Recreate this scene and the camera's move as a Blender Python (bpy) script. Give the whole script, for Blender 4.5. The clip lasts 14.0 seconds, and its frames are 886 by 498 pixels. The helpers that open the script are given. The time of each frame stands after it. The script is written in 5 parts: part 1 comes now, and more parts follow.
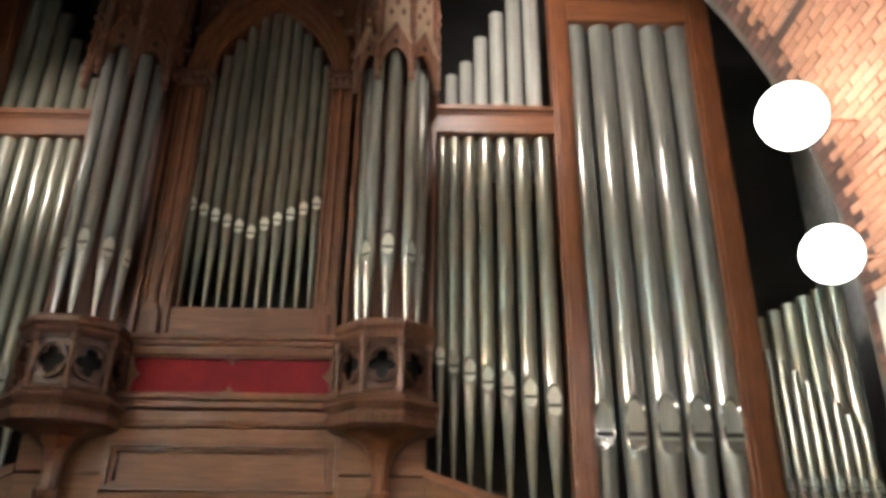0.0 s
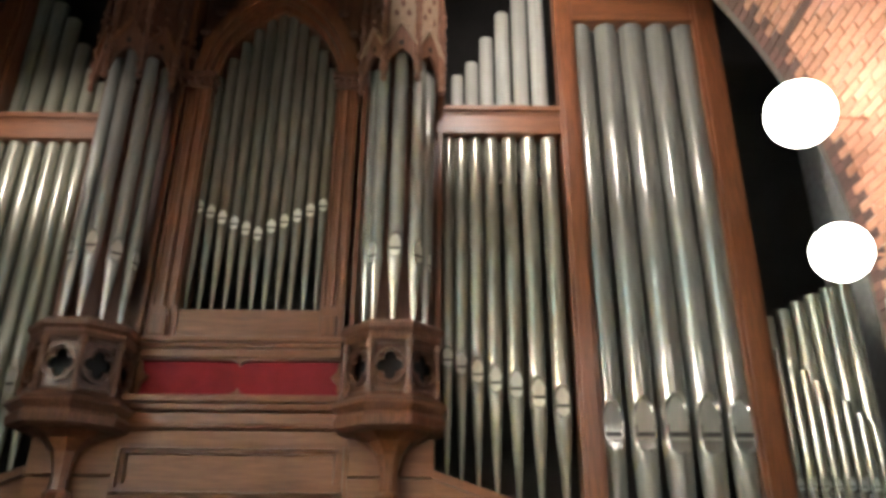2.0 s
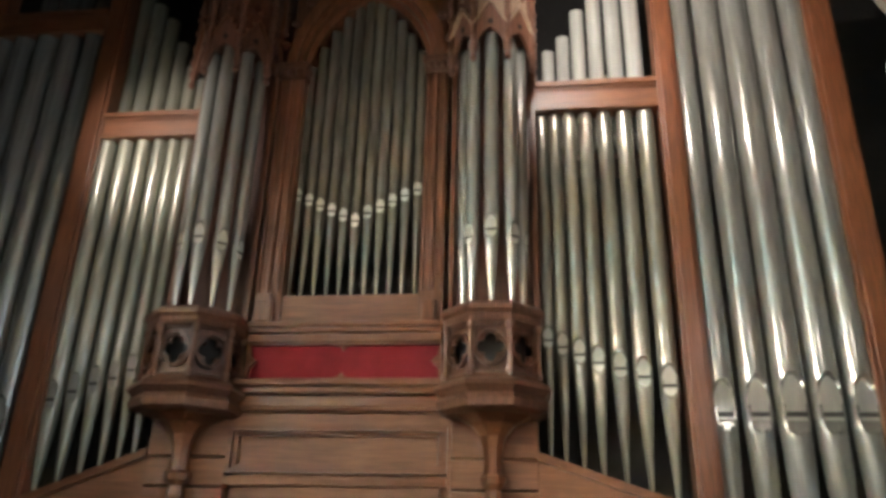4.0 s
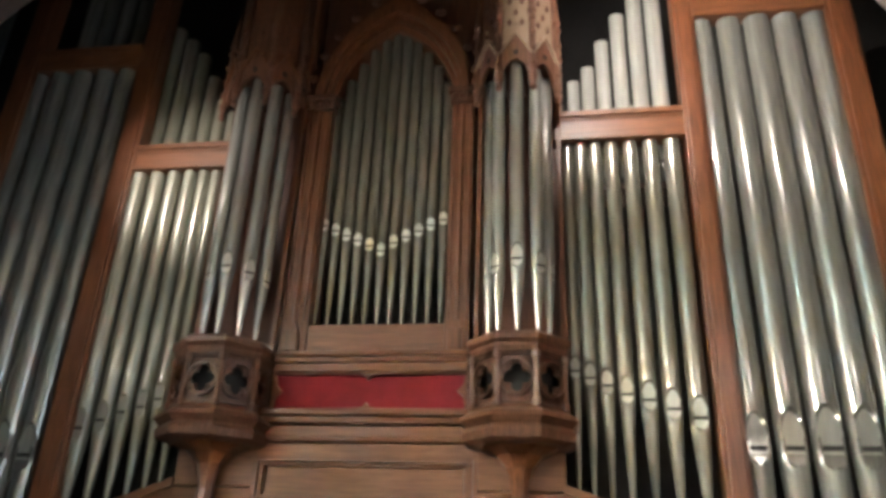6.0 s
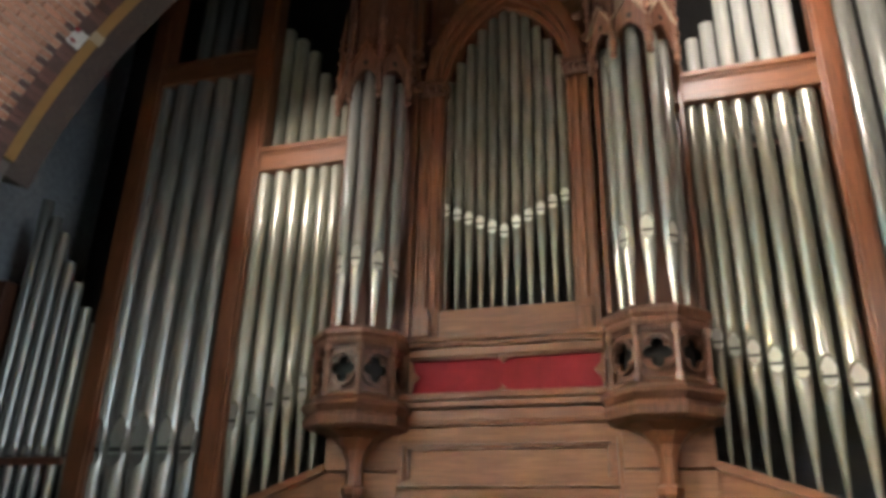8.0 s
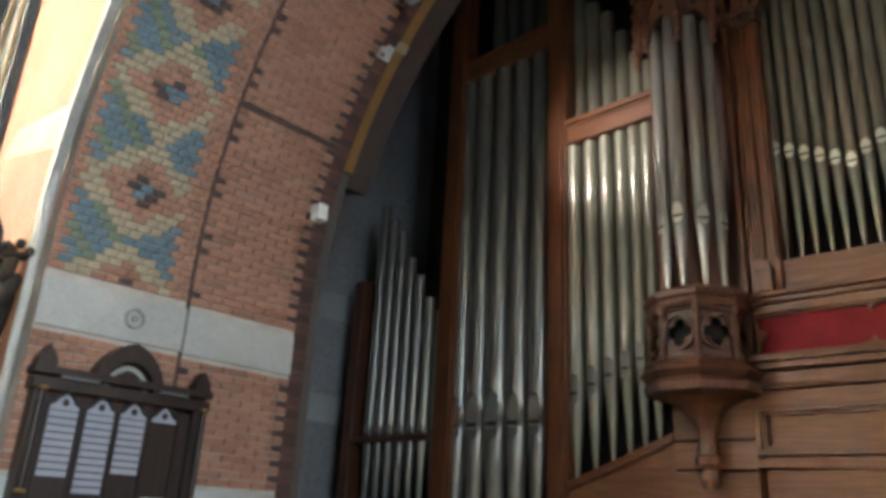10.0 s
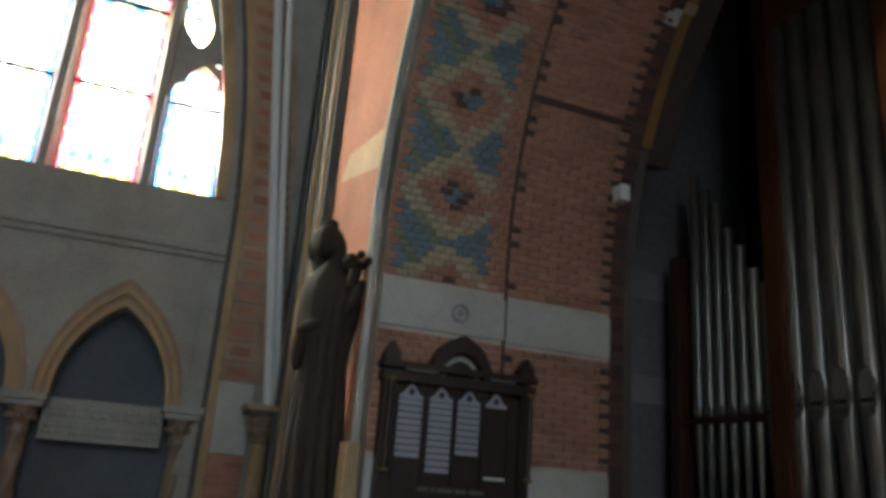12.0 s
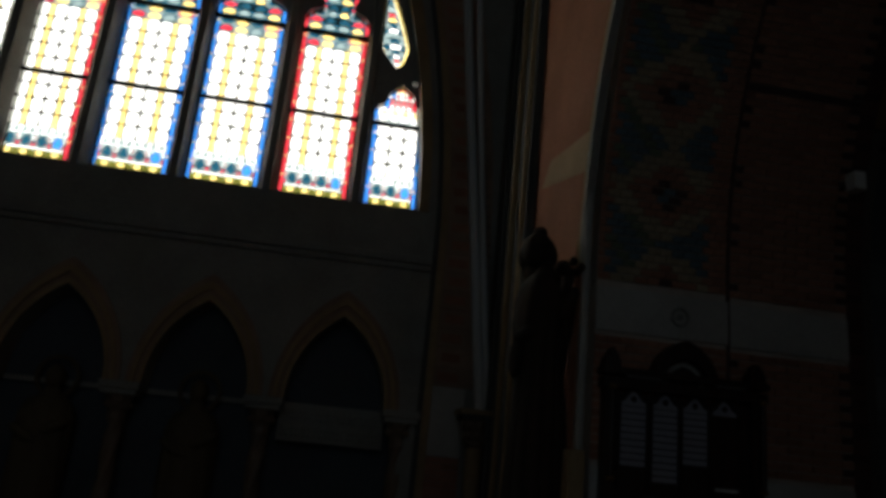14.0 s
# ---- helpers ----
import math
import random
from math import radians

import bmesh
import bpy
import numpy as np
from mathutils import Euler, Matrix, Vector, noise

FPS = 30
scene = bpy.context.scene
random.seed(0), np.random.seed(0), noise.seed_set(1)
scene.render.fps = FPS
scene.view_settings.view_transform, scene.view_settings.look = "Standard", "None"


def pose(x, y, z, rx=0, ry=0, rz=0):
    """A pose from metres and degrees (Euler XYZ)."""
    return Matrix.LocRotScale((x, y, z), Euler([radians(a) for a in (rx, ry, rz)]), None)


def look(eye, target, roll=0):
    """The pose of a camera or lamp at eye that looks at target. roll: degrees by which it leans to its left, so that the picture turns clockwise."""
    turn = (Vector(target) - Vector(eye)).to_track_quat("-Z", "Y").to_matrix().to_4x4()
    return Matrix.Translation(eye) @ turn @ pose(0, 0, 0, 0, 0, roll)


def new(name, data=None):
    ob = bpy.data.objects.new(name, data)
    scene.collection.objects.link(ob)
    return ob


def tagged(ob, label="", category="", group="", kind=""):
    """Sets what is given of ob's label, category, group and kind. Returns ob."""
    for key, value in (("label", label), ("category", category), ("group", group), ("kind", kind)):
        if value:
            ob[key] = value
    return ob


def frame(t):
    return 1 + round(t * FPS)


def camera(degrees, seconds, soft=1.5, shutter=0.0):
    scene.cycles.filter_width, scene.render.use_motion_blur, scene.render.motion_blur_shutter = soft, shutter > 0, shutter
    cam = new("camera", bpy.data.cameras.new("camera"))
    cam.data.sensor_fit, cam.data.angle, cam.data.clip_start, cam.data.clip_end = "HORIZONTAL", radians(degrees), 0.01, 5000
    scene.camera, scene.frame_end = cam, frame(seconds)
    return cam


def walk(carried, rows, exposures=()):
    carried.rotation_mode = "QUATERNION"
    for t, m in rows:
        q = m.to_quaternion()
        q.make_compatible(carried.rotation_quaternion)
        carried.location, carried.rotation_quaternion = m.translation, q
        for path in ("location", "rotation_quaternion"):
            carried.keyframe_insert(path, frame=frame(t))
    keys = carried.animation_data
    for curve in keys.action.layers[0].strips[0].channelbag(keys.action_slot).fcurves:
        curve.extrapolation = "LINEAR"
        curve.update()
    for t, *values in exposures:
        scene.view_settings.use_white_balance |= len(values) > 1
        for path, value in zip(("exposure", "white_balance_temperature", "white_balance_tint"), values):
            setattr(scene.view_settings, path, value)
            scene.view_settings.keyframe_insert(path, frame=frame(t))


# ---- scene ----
cam = camera(60.8, 14.0, soft=4.0, shutter=0.3)
# seconds, eye, and the turn as pose() takes it
ROWS = [
    (0.0, -0.000, -0.000, 1.600, 113.69, -0.63, -0.90),
    (0.5, 0.023, -0.003, 1.608, 113.55, -0.41, -0.40),
    (1.0, 0.033, 0.001, 1.603, 113.63, -0.54, -0.46),
    (1.5, 0.016, 0.006, 1.599, 113.90, -0.51, -0.56),
    (2.0, -0.009, 0.007, 1.601, 113.76, -0.47, -0.33),
    (2.5, -0.030, 0.009, 1.605, 113.52, -0.45, 0.14),
    (3.0, -0.115, 0.023, 1.597, 112.93, -0.44, 2.19),
    (3.5, -0.079, 0.047, 1.602, 112.17, -0.70, 5.09),
    (6.0, -0.073, 0.079, 1.585, 114.73, -2.17, 8.50),
    (6.5, -0.090, 0.071, 1.611, 114.14, -1.72, 9.34),
    (7.0, -0.122, 0.054, 1.623, 112.87, -1.59, 11.23),
    (7.5, -0.168, 0.037, 1.645, 112.99, -1.35, 14.38),
    (8.0, -0.241, 0.053, 1.652, 112.56, -1.49, 17.72),
    (8.5, -0.338, 0.037, 1.679, 111.98, -1.77, 23.64),
    (8.7, -0.404, 0.033, 1.695, 111.57, -1.63, 26.64),
    (10.8, -0.222, 0.340, 1.597, 108.27, -3.67, 54.14),
    (11.0, -0.234, 0.321, 1.595, 107.87, -3.59, 57.23),
    (11.5, -0.250, 0.291, 1.602, 107.95, -3.95, 62.81),
    (12.0, -0.244, 0.246, 1.639, 106.95, -4.29, 67.20),
    (12.5, -0.263, 0.183, 1.654, 107.00, -4.93, 71.17),
    (13.0, -0.261, 0.138, 1.668, 106.73, -5.40, 74.82),
    (13.5, -0.282, 0.081, 1.686, 105.11, -5.38, 79.68),
    (13.8, -0.277, 0.024, 1.680, 105.83, -5.47, 80.10),
    (14.0, -0.273, -0.014, 1.676, 105.72, -5.53, 81.19),
]
# the phone meters on the organ first, then closes down before the bright window
EXPOSURES = [
    (0.0, -0.15), (3.7, 0.0), (6.0, 0.2), (7.5, 0.3), (8.7, 0.3), (10.8, -0.6), (11.5, -1.25), (12.5, -2.3), (13.0, -2.8), (13.5, -3.4), (13.7, -4.4), (14.0, -5.8),
]
walk(cam, [(r[0], pose(*r[1:])) for r in ROWS], EXPOSURES)

U = 1.333          # metres in one unit of the plan below: its numbers are multiplied by this when built
EYE = 1.6 / U      # height of the eye over the floor, in the plan

# ---- world and light ----
world = bpy.data.worlds.new("sky")
scene.world = world
world.use_nodes = True
sky = world.node_tree.nodes.new("ShaderNodeTexSky")
sky.sky_type, sky.sun_disc = "NISHITA", False
sky.sun_elevation, sky.sun_rotation = radians(35), radians(-100)
world.node_tree.links.new(sky.outputs[0], world.node_tree.nodes["Background"].inputs[0])
world.node_tree.nodes["Background"].inputs[1].default_value = 0.1
GLOBE_POWER = 19.0     # emission of the globes that show the two lit lamps' glare
FLOOD_WATTS = 210.0     # each flood lamp on the opposite jamb
DAY_GLOW = 190.0        # bright sky outside the stained window
EAST_WATTS = 1650.0     # daylight entering by an unseen window assumed opposite


# ---- materials ----
def nodes_of(name):
    m = bpy.data.materials.new(name)
    m.use_nodes = True
    nt = m.node_tree
    return m, nt, nt.nodes["Principled BSDF"]


def ramp(nt, fac, stops):
    r = nt.nodes.new("ShaderNodeValToRGB")
    el = r.color_ramp.elements
    while len(el) < len(stops):
        el.new(0.5)
    for e, (p, c) in zip(el, stops):
        e.position, e.color = p, (*c, 1)
    nt.links.new(fac, r.inputs[0])
    return r.outputs[0]


def noise_tex(nt, scale, stretch=(1, 1, 1), detail=4.0, rough=0.6, space="Object"):
    co = nt.nodes.new("ShaderNodeTexCoord")
    mp = nt.nodes.new("ShaderNodeMapping")
    mp.inputs["Scale"].default_value = stretch
    n = nt.nodes.new("ShaderNodeTexNoise")
    n.inputs["Scale"].default_value, n.inputs["Detail"].default_value, n.inputs["Roughness"].default_value = scale, detail, rough
    nt.links.new(co.outputs[space], mp.inputs[0])
    nt.links.new(mp.outputs[0], n.inputs["Vector"])
    return n.outputs["Fac"]


def bump(nt, height, bsdf, strength=0.3, dist=0.01):
    b = nt.nodes.new("ShaderNodeBump")
    b.inputs["Strength"].default_value, b.inputs["Distance"].default_value = strength, dist
    nt.links.new(height, b.inputs["Height"])
    nt.links.new(b.outputs[0], bsdf.inputs["Normal"])


def mix(nt, fac, a, b, kind="MULTIPLY"):
    m = nt.nodes.new("ShaderNodeMix")
    m.data_type, m.blend_type = "RGBA", kind
    if isinstance(fac, float):
        m.inputs[0].default_value = fac
    else:
        nt.links.new(fac, m.inputs[0])
    for s, v in ((6, a), (7, b)):
        if isinstance(v, tuple):
            m.inputs[s].default_value = (*v, 1)
        else:
            nt.links.new(v, m.inputs[s])
    return m.outputs[2]


def rand_value(nt):
    """A value of its own for each piece, whether an object or an island of a joined mesh."""
    oi, ge = nt.nodes.new("ShaderNodeObjectInfo"), nt.nodes.new("ShaderNodeNewGeometry")
    ad = nt.nodes.new("ShaderNodeMath")
    ad.operation = "ADD"
    fr = nt.nodes.new("ShaderNodeMath")
    fr.operation = "FRACT"
    nt.links.new(oi.outputs["Random"], ad.inputs[0])
    nt.links.new(ge.outputs["Random Per Island"], ad.inputs[1])
    nt.links.new(ad.outputs[0], fr.inputs[0])
    return fr.outputs[0]


def wood(name, dark, light, stretch=(14, 14, 0.9), rough=0.38, coat=0.15):
    m, nt, b = nodes_of(name)
    grain = noise_tex(nt, 3.0, stretch, 6, 0.65)
    blot = noise_tex(nt, 1.6, (1, 1, 1), 3)
    c = ramp(nt, grain, [(0.3, dark), (0.7, light)])
    c = mix(nt, 0.55, c, ramp(nt, blot, [(0.3, (0.55, 0.5, 0.48)), (0.7, (1, 1, 1))]))
    c = mix(nt, 0.35, c, ramp(nt, rand_value(nt), [(0, (0.7, 0.68, 0.66)), (1, (1, 1, 1))]))
    nt.links.new(c, b.inputs["Base Color"])
    nt.links.new(ramp(nt, grain, [(0.2, (rough + 0.12,) * 3), (0.8, (rough - 0.06,) * 3)]), b.inputs["Roughness"])
    b.inputs["Coat Weight"].default_value, b.inputs["Coat Roughness"].default_value = coat, 0.25
    bump(nt, grain, b, 0.15, 0.004)
    return m


def metal(name, low, high, rough=0.3, body=0.5, coat=1.0):
    m, nt, b = nodes_of(name)
    streak = noise_tex(nt, 2.2, (9, 9, 0.5), 4)
    cloud = noise_tex(nt, 2.2, (1, 1, 0.6), 2)
    c = ramp(nt, streak, [(0.3, low), (0.75, high)])
    c = mix(nt, 0.5, c, ramp(nt, rand_value(nt), [(0, (0.72, 0.73, 0.72)), (1, (1, 1, 1))]))
    c = mix(nt, 0.4, c, ramp(nt, cloud, [(0.3, (0.75, 0.74, 0.71)), (0.7, (1, 1, 1))]))
    nt.links.new(c, b.inputs["Base Color"])
    nt.links.new(ramp(nt, cloud, [(0.3, (rough + 0.05,) * 3), (0.7, (rough - 0.03,) * 3)]), b.inputs["Roughness"])
    b.inputs["Metallic"].default_value = body
    b.inputs["Coat Weight"].default_value, b.inputs["Coat Roughness"].default_value, b.inputs["Coat IOR"].default_value = coat, 0.09, 1.8
    return m


def masonry(name, dark, light, scale=9.0, rough=0.85, vary=0.35, relief=0.25):
    m, nt, b = nodes_of(name)
    fine, coarse = noise_tex(nt, scale * 6, (1, 1, 1), 5), noise_tex(nt, scale * 0.25, (1, 1, 1), 4)
    c = ramp(nt, fine, [(0.25, dark), (0.75, light)])
    c = mix(nt, 0.6, c, ramp(nt, coarse, [(0.3, (0.52, 0.5, 0.48)), (0.7, (1, 1, 1))]))
    c = mix(nt, vary, c, ramp(nt, rand_value(nt), [(0, (0.5, 0.46, 0.45)), (0.5, (0.85, 0.82, 0.8)), (1, (1, 1, 1))]))
    nt.links.new(c, b.inputs["Base Color"])
    b.inputs["Roughness"].default_value = rough
    bump(nt, fine, b, relief, 0.006)
    return m


def plain(name, colour, rough=0.6, metallic=0.0):
    m, nt, b = nodes_of(name)
    n = noise_tex(nt, 12.0, (1, 1, 1), 4)
    c = mix(nt, 0.5, colour, ramp(nt, n, [(0.3, (0.75, 0.75, 0.75)), (0.7, (1, 1, 1))]))
    nt.links.new(c, b.inputs["Base Color"])
    b.inputs["Roughness"].default_value, b.inputs["Metallic"].default_value = rough, metallic
    return m


def glow(name, colour, strength):
    m, nt, b = nodes_of(name)
    b.inputs["Base Color"].default_value = (0.8, 0.8, 0.8, 1)
    b.inputs["Emission Color"].default_value = (*colour, 1)
    b.inputs["Emission Strength"].default_value = strength
    return m


def stained(name, colour):
    m = bpy.data.materials.new(name)
    m.use_nodes = True
    nt = m.node_tree
    nt.nodes.clear()
    out = nt.nodes.new("ShaderNodeOutputMaterial")
    tr, gl, mx = nt.nodes.new("ShaderNodeBsdfTransparent"), nt.nodes.new("ShaderNodeBsdfGlossy"), nt.nodes.new("ShaderNodeMixShader")
    n = noise_tex(nt, 14.0, (1, 1, 1), 3)
    c = mix(nt, 0.6, colour, ramp(nt, n, [(0.3, (0.6, 0.6, 0.6)), (0.7, (1, 1, 1))]))
    c = mix(nt, 0.3, c, ramp(nt, rand_value(nt), [(0, (0.55, 0.55, 0.55)), (1, (1, 1, 1))]))
    nt.links.new(c, tr.inputs[0])
    gl.inputs["Roughness"].default_value = 0.15
    mx.inputs[0].default_value = 0.06
    nt.links.new(tr.outputs[0], mx.inputs[1])
    nt.links.new(gl.outputs[0], mx.inputs[2])
    nt.links.new(mx.outputs[0], out.inputs[0])
    return m


OAK = wood("case oak", (0.092, 0.03, 0.013), (0.245, 0.086, 0.036))
OAK_DARK = wood("dark carved oak", (0.055, 0.02, 0.011), (0.165, 0.058, 0.029), rough=0.5)
OAK_OLD = wood("greyed old oak", (0.07, 0.028, 0.016), (0.205, 0.083, 0.045), rough=0.5)
OAK_PALE = wood("pale oak panelling", (0.155, 0.06, 0.026), (0.31, 0.13, 0.058), stretch=(0.9, 14, 14), rough=0.5, coat=0.05)
OAK_BEAM = wood("oak rail", (0.115, 0.041, 0.018), (0.27, 0.102, 0.043), stretch=(0.9, 14, 14))
GILT = plain("worn gilding", (0.26, 0.18, 0.125), 0.5)
TIN = metal("pipe tin", (0.2, 0.185, 0.15), (0.35, 0.328, 0.272), 0.19, 0.42, 0.5)
ZINC = metal("pipe zinc", (0.19, 0.183, 0.168), (0.33, 0.318, 0.292), 0.19, 0.4, 0.5)
BRONZE = metal("pale warm pipe metal", (0.27, 0.258, 0.208), (0.42, 0.402, 0.33), 0.32, 0.4, 0.6)
POLISHED = metal("polished tin", (0.34, 0.33, 0.305), (0.48, 0.467, 0.435), 0.18, 0.45, 0.6)
# polished tin, lightened to carry lamp light on the right upper wing pipes
LAMPLIT_TIN = metal("polished tin lightened for lamp light", (0.42, 0.41, 0.385), (0.66, 0.645, 0.61), 0.2, 0.35, 0.8)
LIP = metal("pipe lip", (0.5, 0.48, 0.42), (0.66, 0.64, 0.57), 0.5, 0.2, 0.4)
LIP_GREY = metal("grey pipe lip", (0.23, 0.222, 0.2), (0.36, 0.345, 0.315), 0.5, 0.15, 0.3)
# black that puts the shade of openings and insides into the colour
SHADE_BLACK = plain("shaded opening black", (0.016, 0.013, 0.012), 0.8)
RED = masonry("red cloth", (0.2, 0.01, 0.016), (0.3, 0.017, 0.025), 14, 0.9, 0.0, 0.15)
BRICK = masonry("orange brick", (0.41, 0.182, 0.114), (0.63, 0.335, 0.224), vary=0.6)
BRICK_DARK = masonry("dark header brick", (0.07, 0.04, 0.035), (0.14, 0.08, 0.07))
BRICK_PLUM = masonry("plum brick", (0.12, 0.06, 0.05), (0.22, 0.11, 0.09))
BRICK_BUFF = masonry("buff brick", (0.46, 0.36, 0.23), (0.62, 0.5, 0.34))
BRICK_BLUE = masonry("blue glazed brick", (0.1, 0.17, 0.21), (0.19, 0.28, 0.33), rough=0.5)
BRICK_GREEN = masonry("green glazed brick", (0.15, 0.19, 0.12), (0.25, 0.3, 0.19), rough=0.5)
MORTAR = masonry("pale mortar", (0.58, 0.5, 0.43), (0.74, 0.66, 0.58), 16, 0.95, 0.0)
STONE = masonry("white stone band", (0.56, 0.55, 0.51), (0.72, 0.71, 0.67), 5, 0.8, 0.1)
PLASTER = masonry("grey plaster", (0.33, 0.325, 0.295), (0.48, 0.47, 0.43), 5, 0.9, 0.0)
PLASTER_WARM = masonry("orange painted plaster", (0.42, 0.17, 0.09), (0.55, 0.25, 0.14), 4, 0.9, 0.0)
PLASTER_CREAM = masonry("cream painted plaster", (0.44, 0.3, 0.165), (0.58, 0.42, 0.24), 7, 0.85, 0.0)
# near black: the chamber's deep shade is in the colour, hiding pipe shadows
CHAMBER_SHADE = masonry("near black shaded chamber", (0.012, 0.011, 0.0105), (0.026, 0.023, 0.022), 6, 0.9, 0.0)
CHAMBER = masonry("grey painted chamber brick", (0.24, 0.24, 0.255), (0.42, 0.415, 0.43), 2, 0.85, 0.0)
SOOT_PALE = masonry("grey painted stone band", (0.4, 0.4, 0.4), (0.52, 0.52, 0.52), 6, 0.9, 0.0)
GOLD = plain("gold painted edge", (0.3, 0.17, 0.06), 0.5, 0.3)
# even dark browns of the soffit and rib behind the great arch
SOFFIT = masonry("dark brown soffit", (0.05, 0.036, 0.032), (0.1, 0.07, 0.06), 6, 0.9, 0.0)
RIB_GREY = masonry("dark painted rib", (0.1, 0.085, 0.075), (0.17, 0.145, 0.125), 6, 0.9, 0.0)
FLOOR = masonry("dark floor tile", (0.1, 0.085, 0.075), (0.17, 0.145, 0.13), 5, 0.5, 0.3)
LEAD = plain("dark lead and iron", (0.02, 0.02, 0.02), 0.6)
STATUE = plain("dark weathered carving", (0.035, 0.022, 0.016), 0.8)
SAINT = plain("painted carving", (0.15, 0.11, 0.065), 0.75)
NICHE = masonry("blue grey niche", (0.09, 0.11, 0.13), (0.15, 0.175, 0.2), 5, 0.9, 0.0)
WHITE = plain("white enamel", (0.8, 0.8, 0.78), 0.4)
RIB_BLUE = masonry("blue grey rib plaster", (0.1, 0.104, 0.1), (0.17, 0.172, 0.165), 5, 0.9, 0.0)
BRICK_PALE = masonry("pale pink brick", (0.42, 0.28, 0.2), (0.56, 0.4, 0.3), 9, 0.9, 0.3)
PLATE = plain("dull white name plate", (0.42, 0.42, 0.48), 0.45)
PLATE_DULL = plain("tarnished plate", (0.13, 0.125, 0.12), 0.5)
MAHOGANY = wood("blackened board wood", (0.018, 0.01, 0.008), (0.05, 0.027, 0.02), rough=0.45)


# ---- mesh helpers ----
def part(name, bm, material, parent=None, label="", smooth=False):
    me = bpy.data.meshes.new(name)
    bmesh.ops.recalc_face_normals(bm, faces=bm.faces)
    for v in bm.verts:
        v.co *= U
    bm.to_mesh(me)
    bm.free()
    for m in (material if isinstance(material, (list, tuple)) else [material]):
        me.materials.append(m)
    if smooth:
        me.shade_smooth()
        me.set_sharp_from_angle(angle=radians(40))
    ob = new(name, me)
    if parent:
        ob.parent = parent
        ob.matrix_parent_inverse = Matrix.Translation(parent.matrix_basis.translation).inverted()
        if parent.parent:
            ob.matrix_parent_inverse = Matrix()
    return tagged(ob, label)


def thing(name, at, label, category, group="", kind=""):
    e = new(name)
    e.location = Vector(at) * U
    e.empty_display_size = 0.1
    return tagged(e, label, category, group, kind)


def box(bm, x0, x1, y0, y1, z0, z1, bev=0.0):
    vs = [bm.verts.new((x, y, z)) for z in (z0, z1) for x, y in ((x0, y0), (x1, y0), (x1, y1), (x0, y1))]
    fs = [bm.faces.new([vs[i] for i in f]) for f in ((3, 2, 1, 0), (4, 5, 6, 7), (0, 1, 5, 4), (1, 2, 6, 5), (2, 3, 7, 6), (3, 0, 4, 7))]
    if bev:
        bmesh.ops.bevel(bm, geom=list({e for f in fs for e in f.edges}), offset=bev, segments=2, affect="EDGES", profile=0.5)
    return bm


def boxes(*args, bev=0.0):
    bm = bmesh.new()
    for a in args:
        box(bm, *a, bev=bev)
    return bm


def prism(bm, pts, a, b, put):
    """Extrude a closed outline (u, v) from a to b; put(u, v, w) gives the place."""
    n = len(pts)
    lo, hi = [bm.verts.new(put(u, v, a)) for u, v in pts], [bm.verts.new(put(u, v, b)) for u, v in pts]
    bm.faces.new(lo)
    bm.faces.new(hi[::-1])
    for i in range(n):
        bm.faces.new((lo[i], lo[(i + 1) % n], hi[(i + 1) % n], hi[i]))
    return bm


def band(bm, inner, outer, a, b, put, closed=False):
    """A strip between two outlines of as many points, extruded from a to b."""
    n = len(inner)
    q = [[bm.verts.new(put(*p, w)) for p in line] for line in (inner, outer) for w in (a, b)]
    ia, ib, oa, ob = q
    for i in range(n if closed else n - 1):
        j = (i + 1) % n
        for f in ((ia[i], ia[j], oa[j], oa[i]), (ib[i], ob[i], ob[j], ib[j]), (ia[i], ib[i], ib[j], ia[j]), (oa[i], oa[j], ob[j], ob[i])):
            bm.faces.new(f)
    if not closed:
        for i in (0, n - 1):
            bm.faces.new((ia[i], oa[i], ob[i], ib[i]))
    return bm


def lathe(bm, profile, cx, cy, seg=24, turn=0.0, flat=1.0):
    rings = []
    for r, z in profile:
        rings.append([bm.verts.new((cx + r * math.sin(turn + 2 * math.pi * k / seg), cy - flat * r * math.cos(turn + 2 * math.pi * k / seg), z)) for k in range(seg)])
    for a, b in zip(rings, rings[1:]):
        for k in range(seg):
            bm.faces.new((a[k], a[(k + 1) % seg], b[(k + 1) % seg], b[k]))
    bm.faces.new(rings[0][::-1])
    bm.faces.new(rings[-1])
    return bm


def pointed(xc, half, z0, rise, n=10):
    """Points of a pointed arch from its left springing over the apex to the right."""
    r = (half * half + rise * rise) / (2 * half)
    end = math.asin(min(1, rise / r))
    left = [(xc - half + r - r * math.cos(end * k / n), z0 + r * math.sin(end * k / n)) for k in range(n + 1)]
    return left + [(2 * xc - x, z) for x, z in left[-2::-1]]


XZ = lambda u, v, w: (u, w, v)      # outline in a wall that faces the organ's way
YZ = lambda u, v, w: (w, u, v)      # outline in the window wall


# ---- the place: floor, walls, great arch, organ chamber ----
Z = EYE
AX, AZ, AR = -1.32, Z + 1.35, 3.38          # great arch: middle, springing, radius of its far order
Y_NEAR, Y_MID, Y_FAR = 1.55, 2.43, 3.30     # its two orders, from the room towards the organ
NEAR_IN = 0.05                              # the near order stands this much further in
Y_END = 6.6                                 # back of the organ chamber
PAINT_AT = 37.4                             # degrees up the arch where old paint remains
X_WIN = -7.53                               # window wall
ROOM_R, ROOM_BACK, ROOM_TOP = 6.5, -8.8, 12.4


def structure(name, bm, material, label="", category=""):
    return tagged(part(name, bm, material, None, label), "", category or name.split("_")[0], "", "structure")


